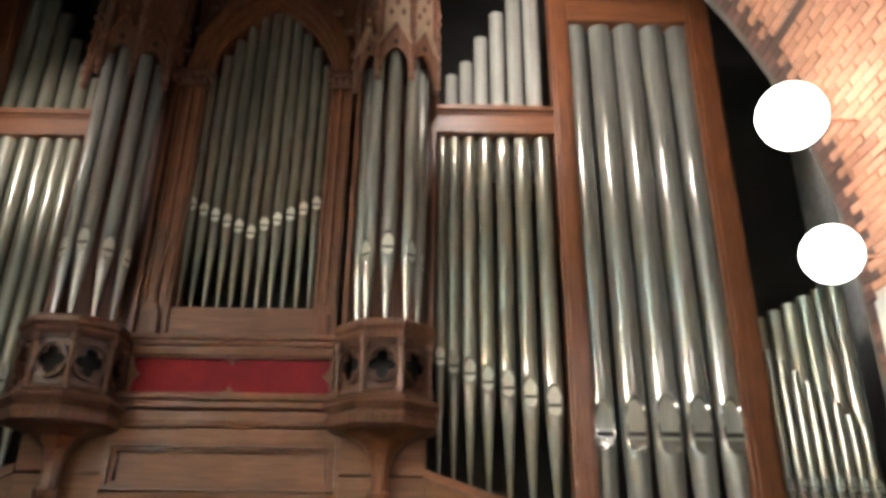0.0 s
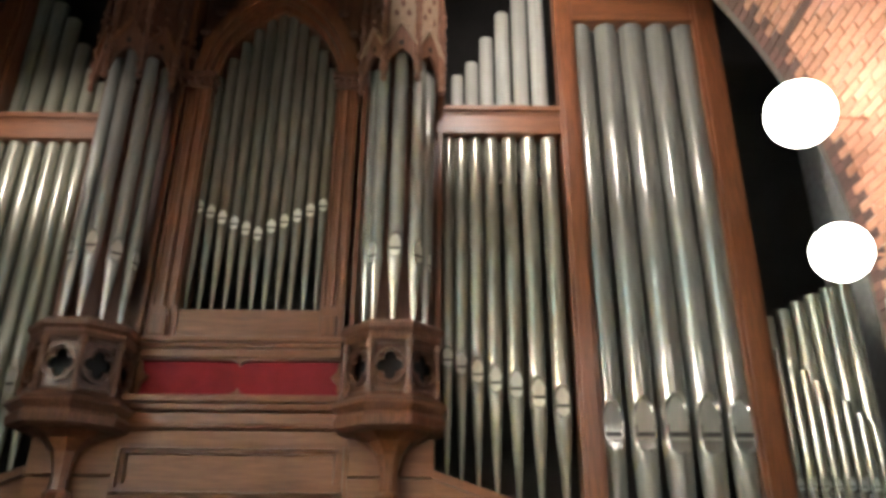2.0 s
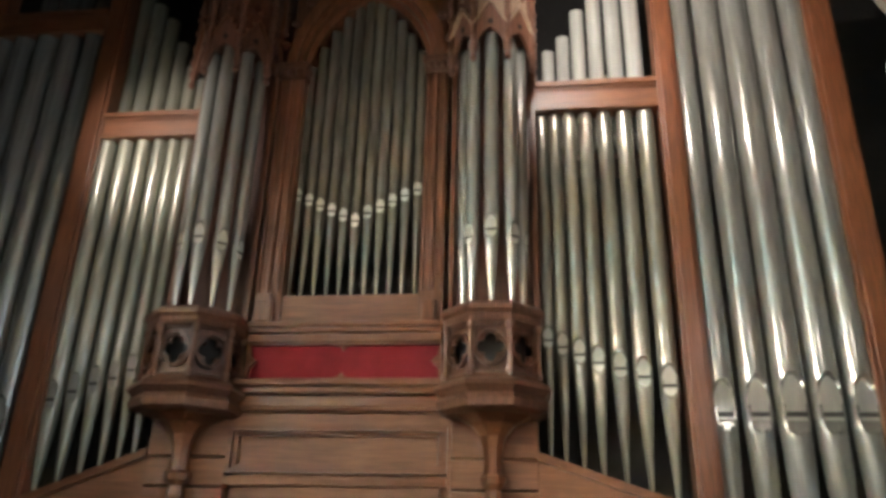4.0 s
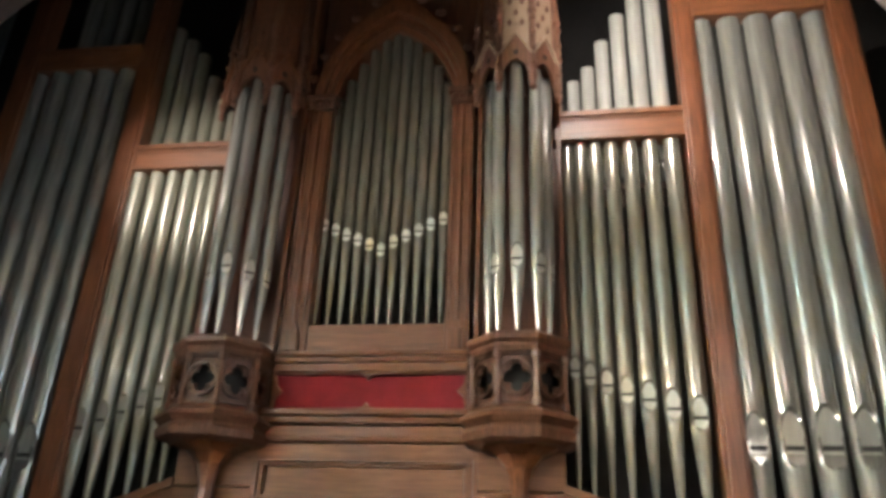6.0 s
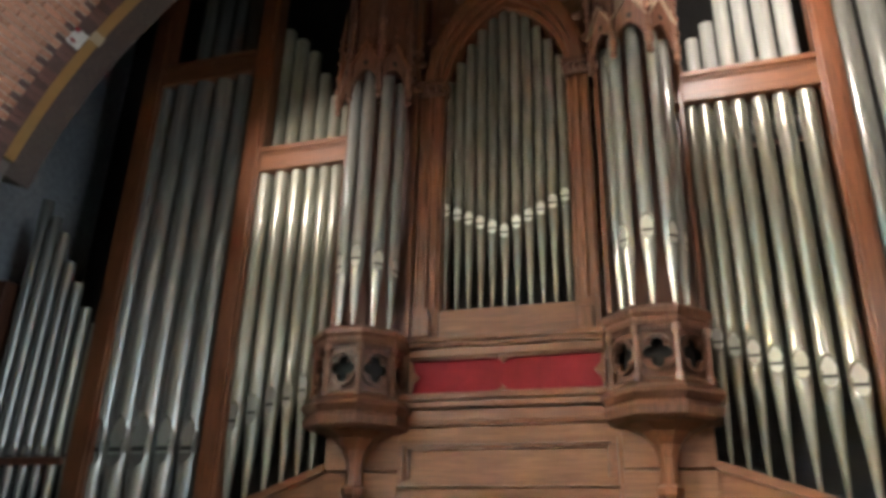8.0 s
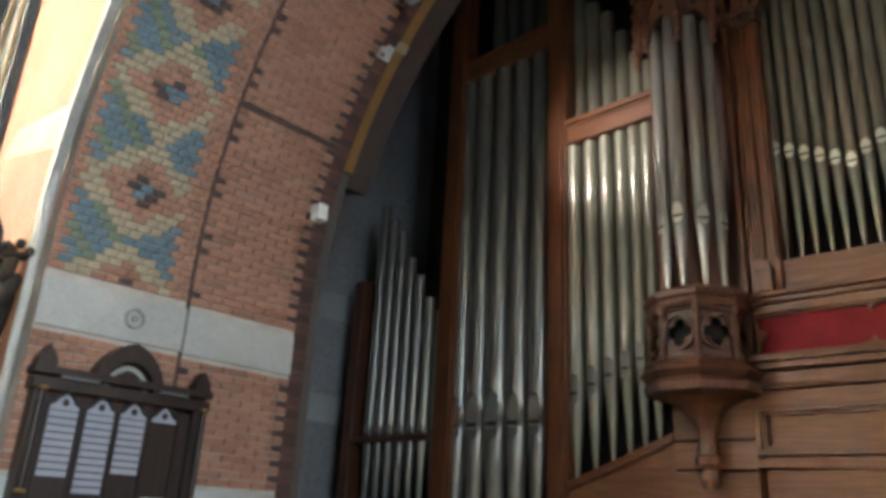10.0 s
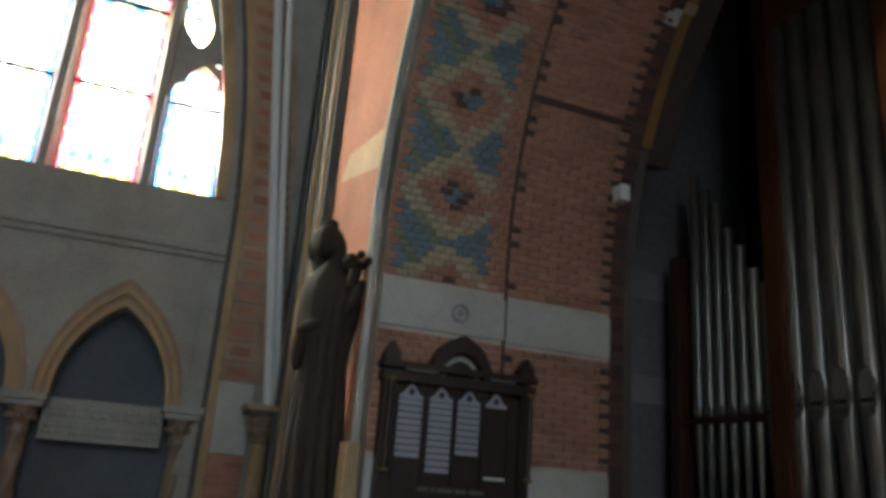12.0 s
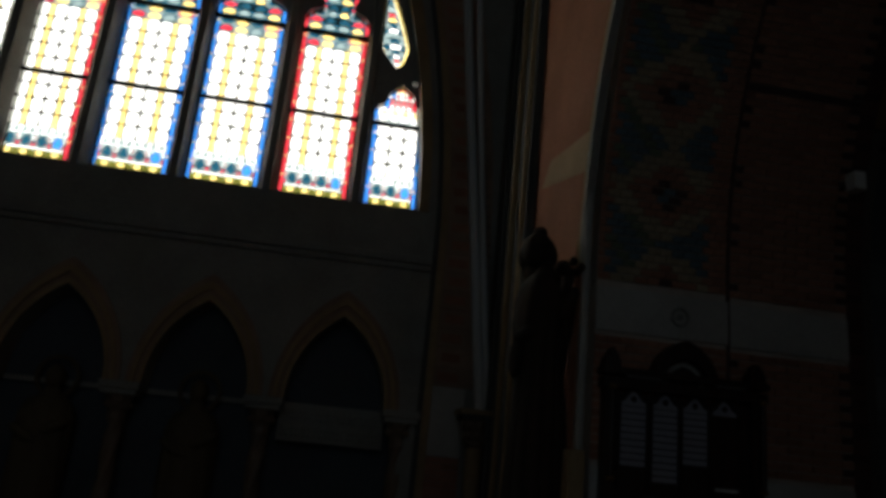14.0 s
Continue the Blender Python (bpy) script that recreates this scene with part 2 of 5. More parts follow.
structure("floor", boxes((X_WIN - 0.5, ROOM_R + 0.3, ROOM_BACK - 0.3, Y_END + 0.3, -0.2, 0)), FLOOR, "dark worn tile floor of the church")
structure("ceiling", boxes((X_WIN - 0.5, ROOM_R + 0.3, ROOM_BACK - 0.3, Y_NEAR, ROOM_TOP, ROOM_TOP + 0.3)), PLASTER, "plain grey plaster ceiling")
structure("wall_south", boxes((X_WIN - 0.5, ROOM_R + 0.3, ROOM_BACK - 0.3, ROOM_BACK, 0, ROOM_TOP)), PLASTER, "plain plastered wall behind the viewer")
EW = (-3.2, 1.3, 1.6, 9.0)   # opening of the unseen east window, assumed for the west jamb's daylight: y from, to, z from, to
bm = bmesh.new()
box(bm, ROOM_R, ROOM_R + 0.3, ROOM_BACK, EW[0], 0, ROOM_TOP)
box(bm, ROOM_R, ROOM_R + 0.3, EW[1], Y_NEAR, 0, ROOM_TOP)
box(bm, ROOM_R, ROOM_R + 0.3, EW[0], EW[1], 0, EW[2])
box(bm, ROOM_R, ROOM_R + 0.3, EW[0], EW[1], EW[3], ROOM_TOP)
structure("wall_east", bm, PLASTER, "plain plastered side wall with an assumed window opening", "wall")
day = bpy.data.lights.new("assumed east daylight", "AREA")
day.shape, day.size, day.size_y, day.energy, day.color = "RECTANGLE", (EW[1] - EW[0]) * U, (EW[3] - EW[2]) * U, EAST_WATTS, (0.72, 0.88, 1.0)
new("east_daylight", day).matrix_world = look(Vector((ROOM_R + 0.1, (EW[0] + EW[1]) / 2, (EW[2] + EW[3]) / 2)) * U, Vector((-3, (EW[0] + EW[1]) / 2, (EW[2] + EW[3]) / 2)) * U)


def arch_line(r, n=48, a0=0.0, a1=math.pi):
    return [(AX - r * math.cos(a0 + (a1 - a0) * k / n), AZ + r * math.sin(a0 + (a1 - a0) * k / n)) for k in range(n + 1)]


def arch_wall(bm, r, outer_l, outer_r, top, y0, y1, part_of=None):
    """A wall with the great round-headed opening cut through it."""
    inner = [(AX - r, 0.0)] + arch_line(r) + [(AX + r, 0.0)]
    outer = [(outer_l, 0.0)]
    for x, z in inner[1:-1]:
        a = math.atan2(z - AZ, x - AX)
        if a > 2.4:
            p = (outer_l, AZ + (top - AZ) * (math.pi - a) / (math.pi - 2.4))
        elif a < 0.74:
            p = (outer_r, AZ + (top - AZ) * a / 0.74)
        else:
            p = (outer_l + (outer_r - outer_l) * (2.4 - a) / (2.4 - 0.74), top)
        outer.append(p)
    outer.append((outer_r, 0.0))
    cut = len(inner) // 2
    sel = {None: slice(None), 1: slice(None, cut + 1), -1: slice(cut, None)}[part_of]
    return band(bm, inner[sel], outer[sel], y0, y1, XZ)


MORTAR_BACK = 0.012   # bricks stand proud of the mortar by this
bm = bmesh.new()
arch_wall(bm, AR - NEAR_IN + MORTAR_BACK, X_WIN - 0.4, ROOM_R, ROOM_TOP, Y_NEAR, Y_MID)
wall_north = structure("wall_north", bm, MORTAR, "thick brick wall with a great round arch", "wall")
wall_arch = {}
for side, nm in ((1, "wall_arch_west"), (-1, "wall_arch_east")):
    bm = bmesh.new()
    arch_wall(bm, AR + MORTAR_BACK, X_WIN - 0.4, ROOM_R, ROOM_TOP, Y_MID, Y_FAR, side)
    wall_arch[side] = structure(nm, bm, MORTAR, "half of the inner order of the great brick arch", "wall")

# rendered face of the north wall towards the room
bm = bmesh.new()
arch_wall(bm, AR + 0.28, X_WIN, ROOM_R, ROOM_TOP, Y_NEAR - 0.04, Y_NEAR)
structure("wall_north_render", bm, PLASTER_WARM, "orange painted plaster face round the arch", "wall")

# dark brick edge and painted inner arch behind the brick orders
bm = bmesh.new()
line = lambda r: [(AX - r, 0.0)] + arch_line(r) + [(AX + r, 0.0)]
band(bm, line(AR + 0.06), line(AR + 0.5), Y_FAR, Y_FAR + 0.16, XZ)
arch_edge = structure("trim_arch_edge", bm, BRICK_DARK, "dark brick edge behind the great arch", "trim")
bm = bmesh.new()
band(bm, line(AR + 0.10), line(AR + 0.5), Y_FAR + 0.165, Y_FAR + 0.26, XZ)
structure("trim_painted_rib", bm, RIB_GREY, "dark painted rib behind the great arch", "trim")
bm = bmesh.new()
band(bm, arch_line(AR + 0.13, 48, 0.33, 1.85), arch_line(AR + 0.5, 48, 0.33, 1.85), Y_FAR + 0.265, Y_FAR + 0.5, XZ)
structure("trim_sooty_soffit", bm, SOFFIT, "broad dark brown soffit behind the painted rib", "trim")
bm = bmesh.new()
band(bm, arch_line(AR + 0.067, 40, 0.36, math.pi / 2), arch_line(AR + 0.099, 40, 0.36, math.pi / 2), Y_FAR + 0.165, Y_FAR + 0.255, XZ)
structure("trim_gold_edge", bm, GOLD, "gold painted edge of the rib", "trim")
for turn, r0, r1, y0, y1, deep, mat, what in (
        (-0.6, 0.052, 0.064, 0.02, 0.15, 1.5, STONE, "faded white paint patch on the arch edge"), (-1.1, 0.047, 0.0515, 0.05, 0.09, 0.3, RED, "small red paint mark"),
        (0.2, 0.047, 0.0515, 0.03, 0.07, 0.35, RED, "small red paint mark"), (0.9, 0.058, 0.0655, 0.155, 0.262, 0.9, BRICK_BUFF, "ochre painted end of the rib's edge")):
    mark = radians(PAINT_AT + turn)      # old paint on the arch
    half = radians(deep) / 2 * 1.4
    bm = bmesh.new()
    band(bm, arch_line(AR + r0, 6, mark - half, mark + half), arch_line(AR + r1, 6, mark - half, mark + half), Y_FAR + y0, Y_FAR + y1, XZ)
    structure("trim_paint_mark", bm, mat, what, "trim")

# organ chamber
CH_L, CH_R = -6.75, 3.6
structure("wall_chamber_back", boxes((CH_L - 0.3, CH_R + 0.3, Y_END, Y_END + 0.3, 0, 8.0)), CHAMBER_SHADE, "dark wall behind the organ", "wall")
structure("wall_chamber_left", boxes((CH_L - 0.3, CH_L, Y_FAR, Y_END, 0, 8.0)), CHAMBER, "dark grey painted brick wall of the organ chamber", "wall")
structure("wall_chamber_right", boxes((CH_R, CH_R + 0.3, Y_FAR, Y_END, 0, 8.0)), CHAMBER, "dark grey painted brick wall of the organ chamber", "wall")
structure("ceiling_chamber", boxes((CH_L - 0.3, CH_R + 0.3, Y_FAR, Y_END + 0.3, 8.0, 8.3)), CHAMBER_SHADE, "dark ceiling of the organ chamber", "ceiling")
structure("trim_chamber_band_upper", boxes((CH_L, CH_L + 0.02, Y_FAR + 0.6, Y_END, Z + 2.05, Z + 2.35)), SOOT_PALE, "grey stone band high on the chamber wall", "trim")
structure("trim_chamber_band", boxes((CH_L, CH_L + 0.02, Y_FAR + 0.6, Y_END, Z + 0.93, Z + 1.22)), SOOT_PALE, "grey stone band on the chamber wall", "trim")

# ---- the organ: case ----
OY = 5.20        # front of the case frame
OX = -1.40       # middle of the organ
case = thing("organ_case", (OX, OY + 0.3, 0), "carved brown oak organ case with red cloth panel", "organ case")


def post(x0, x1, z0, z1, label=""):
    bm = boxes((x0, x1, OY, OY + 0.16, z0, z1), bev=0.008)
    box(bm, x0 + 0.03, x1 - 0.03, OY - 0.02, OY, z0, z1, 0.006)
    part("post", bm, OAK, case, label)


def rail(x0, x1, z0, z1):
    body = part("rail", boxes((x0, x1, OY + 0.01, OY + 0.15, z0 + 0.046, z1 - 0.051), bev=0.006), OAK_BEAM, case)
    for y, a, b in ((OY - 0.015, z1 - 0.05, z1), (OY - 0.005, z1 - 0.085, z1 - 0.062), (OY - 0.005, z0, z0 + 0.045)):
        part("moulding", boxes((x0, x1, y, OY + (0.009 if b < z1 and a > z0 else 0.15), a, b), bev=0.007), OAK_BEAM, body)


def slanted(x0, z0, x1, z1, h):
    """The raking base rail under a field of pipes, with the boarding below it."""
    bm = bmesh.new()
    prism(bm, [(x0, z0), (x1, z1), (x1, z1 + h), (x0, z0 + h)], OY - 0.02, OY + 0.25, XZ)
    part("raking_rail", bm, OAK_BEAM, case)
    bm = bmesh.new()
    prism(bm, [(x0, 0), (x1, 0), (x1, z1), (x0, z0)], OY + 0.02, OY + 0.2, XZ)
    part("base_board", bm, OAK_PALE, case)


WINGS = (  # side, lift of that wing, inner edge, post, outer post, end of side field
    (1, 0.0, -0.06, (0.95, 1.115), (2.15, 2.36)),
    (-1, -0.11, -2.76, (-3.85, -3.65), (-5.12, -4.89)),
)
for side, lift, inner, pa, pb in WINGS:
    post(*pa, 0, Z + 6.3)
    post(*pb, 0, Z + 6.1)
    near = pa[0] if side > 0 else pa[1]
    far = pb[0] if side > 0 else pb[1]
    a, b = sorted((inner, near))
    rail(a, b, Z + 3.31 + lift * 0.8, Z + 3.575 + lift)
    a, b = sorted((pa[1] if side > 0 else pa[0], far))
    rail(a, b, Z + (4.47 if side > 0 else 4.36), Z + (4.78 if side > 0 else 4.60))
    slanted(inner, Z + 0.62, near, Z + 0.28, 0.06)
    bm = boxes((a, b, OY - 0.02, OY + 0.4, 0, Z - 1.0))
    part("base_board", bm, OAK_PALE, case)
    # black sheets stand in for the shade inside, behind the pipe fields
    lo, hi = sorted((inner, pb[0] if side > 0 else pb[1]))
    part("inner_backing", boxes((lo, hi, OY + 0.62, OY + 0.64, 0, Z + 3.3)), SHADE_BLACK, case)

# centre: pilasters, arch, sill, red panel, panelling
CL, CR = OX - 0.515, OX + 0.515          # pipe opening
PL, PR = OX - 0.73, OX + 0.70            # outer edges of its pilasters
for x0, x1 in ((PL, CL), (CR, PR)):
    w = x1 - x0
    pil = part("pilaster", boxes((x0, x1, OY, OY + 0.3, Z + 1.58, Z + 3.72), bev=0.008), OAK, case)
    for f, rr in ((0.14, 0.010), (0.5, 0.017), (0.86, 0.010)):
        part("shaft", lathe(bmesh.new(), [(rr, Z + 1.82), (rr, Z + 3.71)], x0 + w * f, OY - 0.004, 10), OAK, pil, "", True)
    bm = boxes((x0 + 0.03, x1 - 0.05, OY - 0.05, OY - 0.001, Z + 1.58, Z + 1.74), bev=0.012)
    prism(bm, [(x0 + 0.04, Z + 1.74), (x1 - 0.06, Z + 1.74), (x1 - 0.08, Z + 1.80), (x0 + 0.06, Z + 1.80)], OY - 0.04, OY - 0.001, XZ)
    part("pilaster_base", bm, OAK, case)
    bm = boxes((x0 - 0.03, x1 + 0.03, OY - 0.06, OY + 0.3, Z + 3.80, Z + 3.86), (x0 - 0.015, x1 + 0.015, OY - 0.04, OY + 0.3, Z + 3.72, Z + 3.80), bev=0.012)
    for f in (0.2, 0.5, 0.8):
        bmesh.ops.create_icosphere(bm, subdivisions=2, radius=0.034, matrix=Matrix.Translation((x0 + w * f, OY - 0.045, Z + 3.765)))
    part("capital", bm, OAK_DARK, case, "carved foliage capital")
bm = bmesh.new()
steps = ((0.515, 0.80, 0.56, 0.88, OY + 0.05), (0.56, 0.88, 0.60, 0.95, OY - 0.01), (0.60, 0.95, 0.655, 1.05, OY - 0.05), (0.655, 1.05, 0.70, 1.13, OY - 0.02))
for hi_, ri, ho, ro, y in steps:
    band(bm, pointed(OX, hi_, Z + 3.78, ri, 14), pointed(OX, ho, Z + 3.78, ro, 14), y, OY + 0.28, XZ)
part("arch_moulding", bm, OAK, case, "pointed moulded arch over the middle pipes")
bm = bmesh.new()
pts_in = pointed(OX, 0.70, Z + 3.78, 1.13, 14)
band(bm, pts_in, [(x, Z + 5.6) for x, z in pts_in], OY + 0.1, OY + 0.2, XZ)
part("spandrel", bm, OAK_DARK, case)
for k, (x, z) in enumerate(pointed(OX, 0.725, Z + 3.8, 1.18, 6)):
    bm = bmesh.new()
    bmesh.ops.create_icosphere(bm, subdivisions=2, radius=0.045, matrix=Matrix.Translation((x, OY - 0.03, z)) @ Matrix.Diagonal((1, 0.7, 0.8, 1)))
    part("crocket", bm, OAK_DARK, case)
bm = bmesh.new()
lathe(bm, [(0.02, Z + 4.9), (0.06, Z + 5.0), (0.03, Z + 5.06), (0.08, Z + 5.16), (0.02, Z + 5.4)], OX, OY - 0.03, 10)
part("finial", bm, OAK_DARK, case, "carved finial over the arch")
part("sill_board", boxes((CL, CR, OY + 0.02, OY + 0.3, Z + 1.58, Z + 1.80), bev=0.008), OAK_BEAM, case)
for q in ((PL - 0.02, PR + 0.02, OY - 0.07, OY + 0.3, Z + 1.535, Z + 1.575), (PL, PR, OY - 0.045, OY + 0.3, Z + 1.495, Z + 1.535), (PL, PR, OY - 0.02, OY + 0.3, Z + 1.43, Z + 1.495)):
    part("sill_moulding", boxes(q, bev=0.01), OAK_BEAM, case)
part("red_panel", boxes((PL, PR, OY + 0.04, OY + 0.08, Z + 1.15, Z + 1.44)), RED, case, "plain dark red cloth panel")
bm = bmesh.new()   # thin edging of the red panel, with small cusps in the middle of each side
XM = OX - 0.02
for zz, k in ((Z + 1.432, -1), (Z + 1.158, 1)):
    cusp = [(XM - 0.075, 0.014), (XM - 0.04, 0.02), (XM - 0.016, 0.032), (XM, 0.058), (XM + 0.016, 0.032), (XM + 0.04, 0.02), (XM + 0.075, 0.014)]
    prism(bm, [(PL, zz - k * 0.02), (PL, zz + k * 0.012)] + [(x, zz + k * h) for x, h in cusp] + [(PR, zz + k * 0.012), (PR, zz - k * 0.02)], OY, OY + 0.036, XZ)
for x, k in ((PL, 1), (PR, -1)):
    prism(bm, [(x, Z + 1.171), (x + k * 0.02, Z + 1.18), (x + k * 0.03, Z + 1.25), (x + k * 0.075, Z + 1.295), (x + k * 0.03, Z + 1.34), (x + k * 0.02, Z + 1.41), (x, Z + 1.419)], OY, OY + 0.036, XZ)
part("cusped_edging", bm, OAK_BEAM, case)
for q in ((PL - 0.1, PR + 0.1, OY - 0.10, OY + 0.3, Z + 1.10, Z + 1.15), (PL - 0.1, PR + 0.1, OY - 0.07, OY + 0.3, Z + 1.05, Z + 1.10), (PL - 0.1, PR + 0.1, OY - 0.02, OY + 0.3, Z + 0.96, Z + 1.05), (PL - 0.1, PR + 0.1, OY - 0.04, OY + 0.3, Z + 0.93, Z + 0.96)):
    part("cornice_moulding", boxes(q, bev=0.012), OAK_BEAM, case)
bm = boxes((PL - 0.06, PR + 0.06, OY, OY + 0.3, Z + 0.83, Z + 0.93), bev=0.006)
part("panel_rail", bm, OAK_PALE, case)
bm = boxes((PL + 0.02, PR - 0.02, OY + 0.05, OY + 0.3, Z + 0.54, Z + 0.82))
part("panel_field", bm, OAK_PALE, case)
bm = bmesh.new()
for a, b, y in (((PL - 0.05, PR + 0.05, Z + 0.52, Z + 0.83), (PL - 0.02, PR + 0.02, Z + 0.55, Z + 0.80), OY - 0.012), ((PL - 0.02, PR + 0.02, Z + 0.55, Z + 0.80), (PL + 0.01, PR - 0.01, Z + 0.58, Z + 0.775), OY + 0.02)):
    o = [(a[0], a[2]), (a[1], a[2]), (a[1], a[3]), (a[0], a[3])]
    i = [(b[0], b[2]), (b[1], b[2]), (b[1], b[3]), (b[0], b[3])]
    band(bm, i, o, y, OY + 0.2, XZ, True)
part("panel_moulding", bm, OAK_BEAM, case)
part("lower_backing", boxes((PL - 0.2, PR + 0.2, OY + 0.09, OY + 0.28, 0, Z + 0.92)), OAK_PALE, case)
for q in ((-2.19, PL - 0.053), (PR + 0.053, -0.62)):
    part("stile", boxes((*q, OY - 0.006, OY + 0.25, 0, Z + 0.925), bev=0.005), OAK_PALE, case)
part("lower_panel", boxes((PL, PR, OY + 0.03, OY + 0.3, 0, Z + 0.52)), OAK_PALE, case)
part("lower_rail", boxes((PL - 0.05, PR + 0.05, OY - 0.01, OY + 0.2, Z + 0.44, Z + 0.50), bev=0.008), OAK_PALE, case)
for x in (OX - 1.07, OX + 1.07):   # blocks behind the corbels, in three courses
    for z0, z1 in ((0, Z + 0.42), (Z + 0.43, Z + 0.62), (Z + 0.63, Z + 0.90)):
        part("corbel_block", boxes((x - 0.29, x + 0.29, OY + 0.0, OY + 0.3, z0, z1), bev=0.008), OAK_PALE, case)

# towers: balcony with quatrefoils, corbel, canopy
TX, TY = (OX - 1.075, OX + 1.065), OY - 0.10


def octagon(r, turn=22.5):
    return [(r * math.sin(radians(turn + 45 * k)), -r * math.cos(radians(turn + 45 * k))) for k in range(8)]


def quatrefoil(put, w, h, parent):
    """A pierced panel: a thin square frame, a ring in it, and a four-lobed foil in the ring."""
    def square(k):
        return [(-w / 2 * k, -h / 2 + w / 2 * (1 - k)), (w / 2 * k, -h / 2 + w / 2 * (1 - k)), (w / 2 * k, h / 2 - w / 2 * (1 - k)), (-w / 2 * k, h / 2 - w / 2 * (1 - k))]
    panel = part("quatrefoil_panel", band(bmesh.new(), square(0.90), square(1.0), -0.004, 0.035, put, True), OAK_OLD, parent)
    n = 48
    circle = lambda r: [(r * math.cos(2 * math.pi * k / n), 1.08 * r * math.sin(2 * math.pi * k / n)) for k in range(n)]
    part("ring", band(bmesh.new(), circle(w * 0.435), circle(w * 0.475), -0.018, 0.03, put, True), OAK_OLD, panel)
    off, lobe, foil = w * 0.215, w * 0.168, []
    for k in range(n):
        t = 2 * math.pi * k / n
        c, s = math.cos(t), math.sin(t)
        e, o = max(abs(c), abs(s)), min(abs(c), abs(s))
        rr = off * e + math.sqrt(max(lobe ** 2 - (off * o) ** 2, 0))
        foil.append((rr * c, 1.08 * rr * s))
    # foil and corner plates take darker oak, so the recess's shade is in the colour
    part("foil", band(bmesh.new(), foil, circle(w * 0.437), 0.012, 0.028, put, True), OAK_DARK, panel)
    part("foil_rim", band(bmesh.new(), foil, [(u * 1.08, v * 1.08) for u, v in foil], -0.004, 0.02, put, True), OAK_OLD, panel)
    edge = []
    for k in range(n):
        c, s = math.cos(2 * math.pi * k / n), math.sin(2 * math.pi * k / n)
        q = min(w * 0.452 / max(abs(c), 1e-6), (h / 2 - w * 0.048) / max(abs(s), 1e-6))
        edge.append((q * c, q * s))
    part("corner_plate", band(bmesh.new(), circle(w * 0.44), edge, 0.022, 0.034, put, True), OAK_DARK, panel)


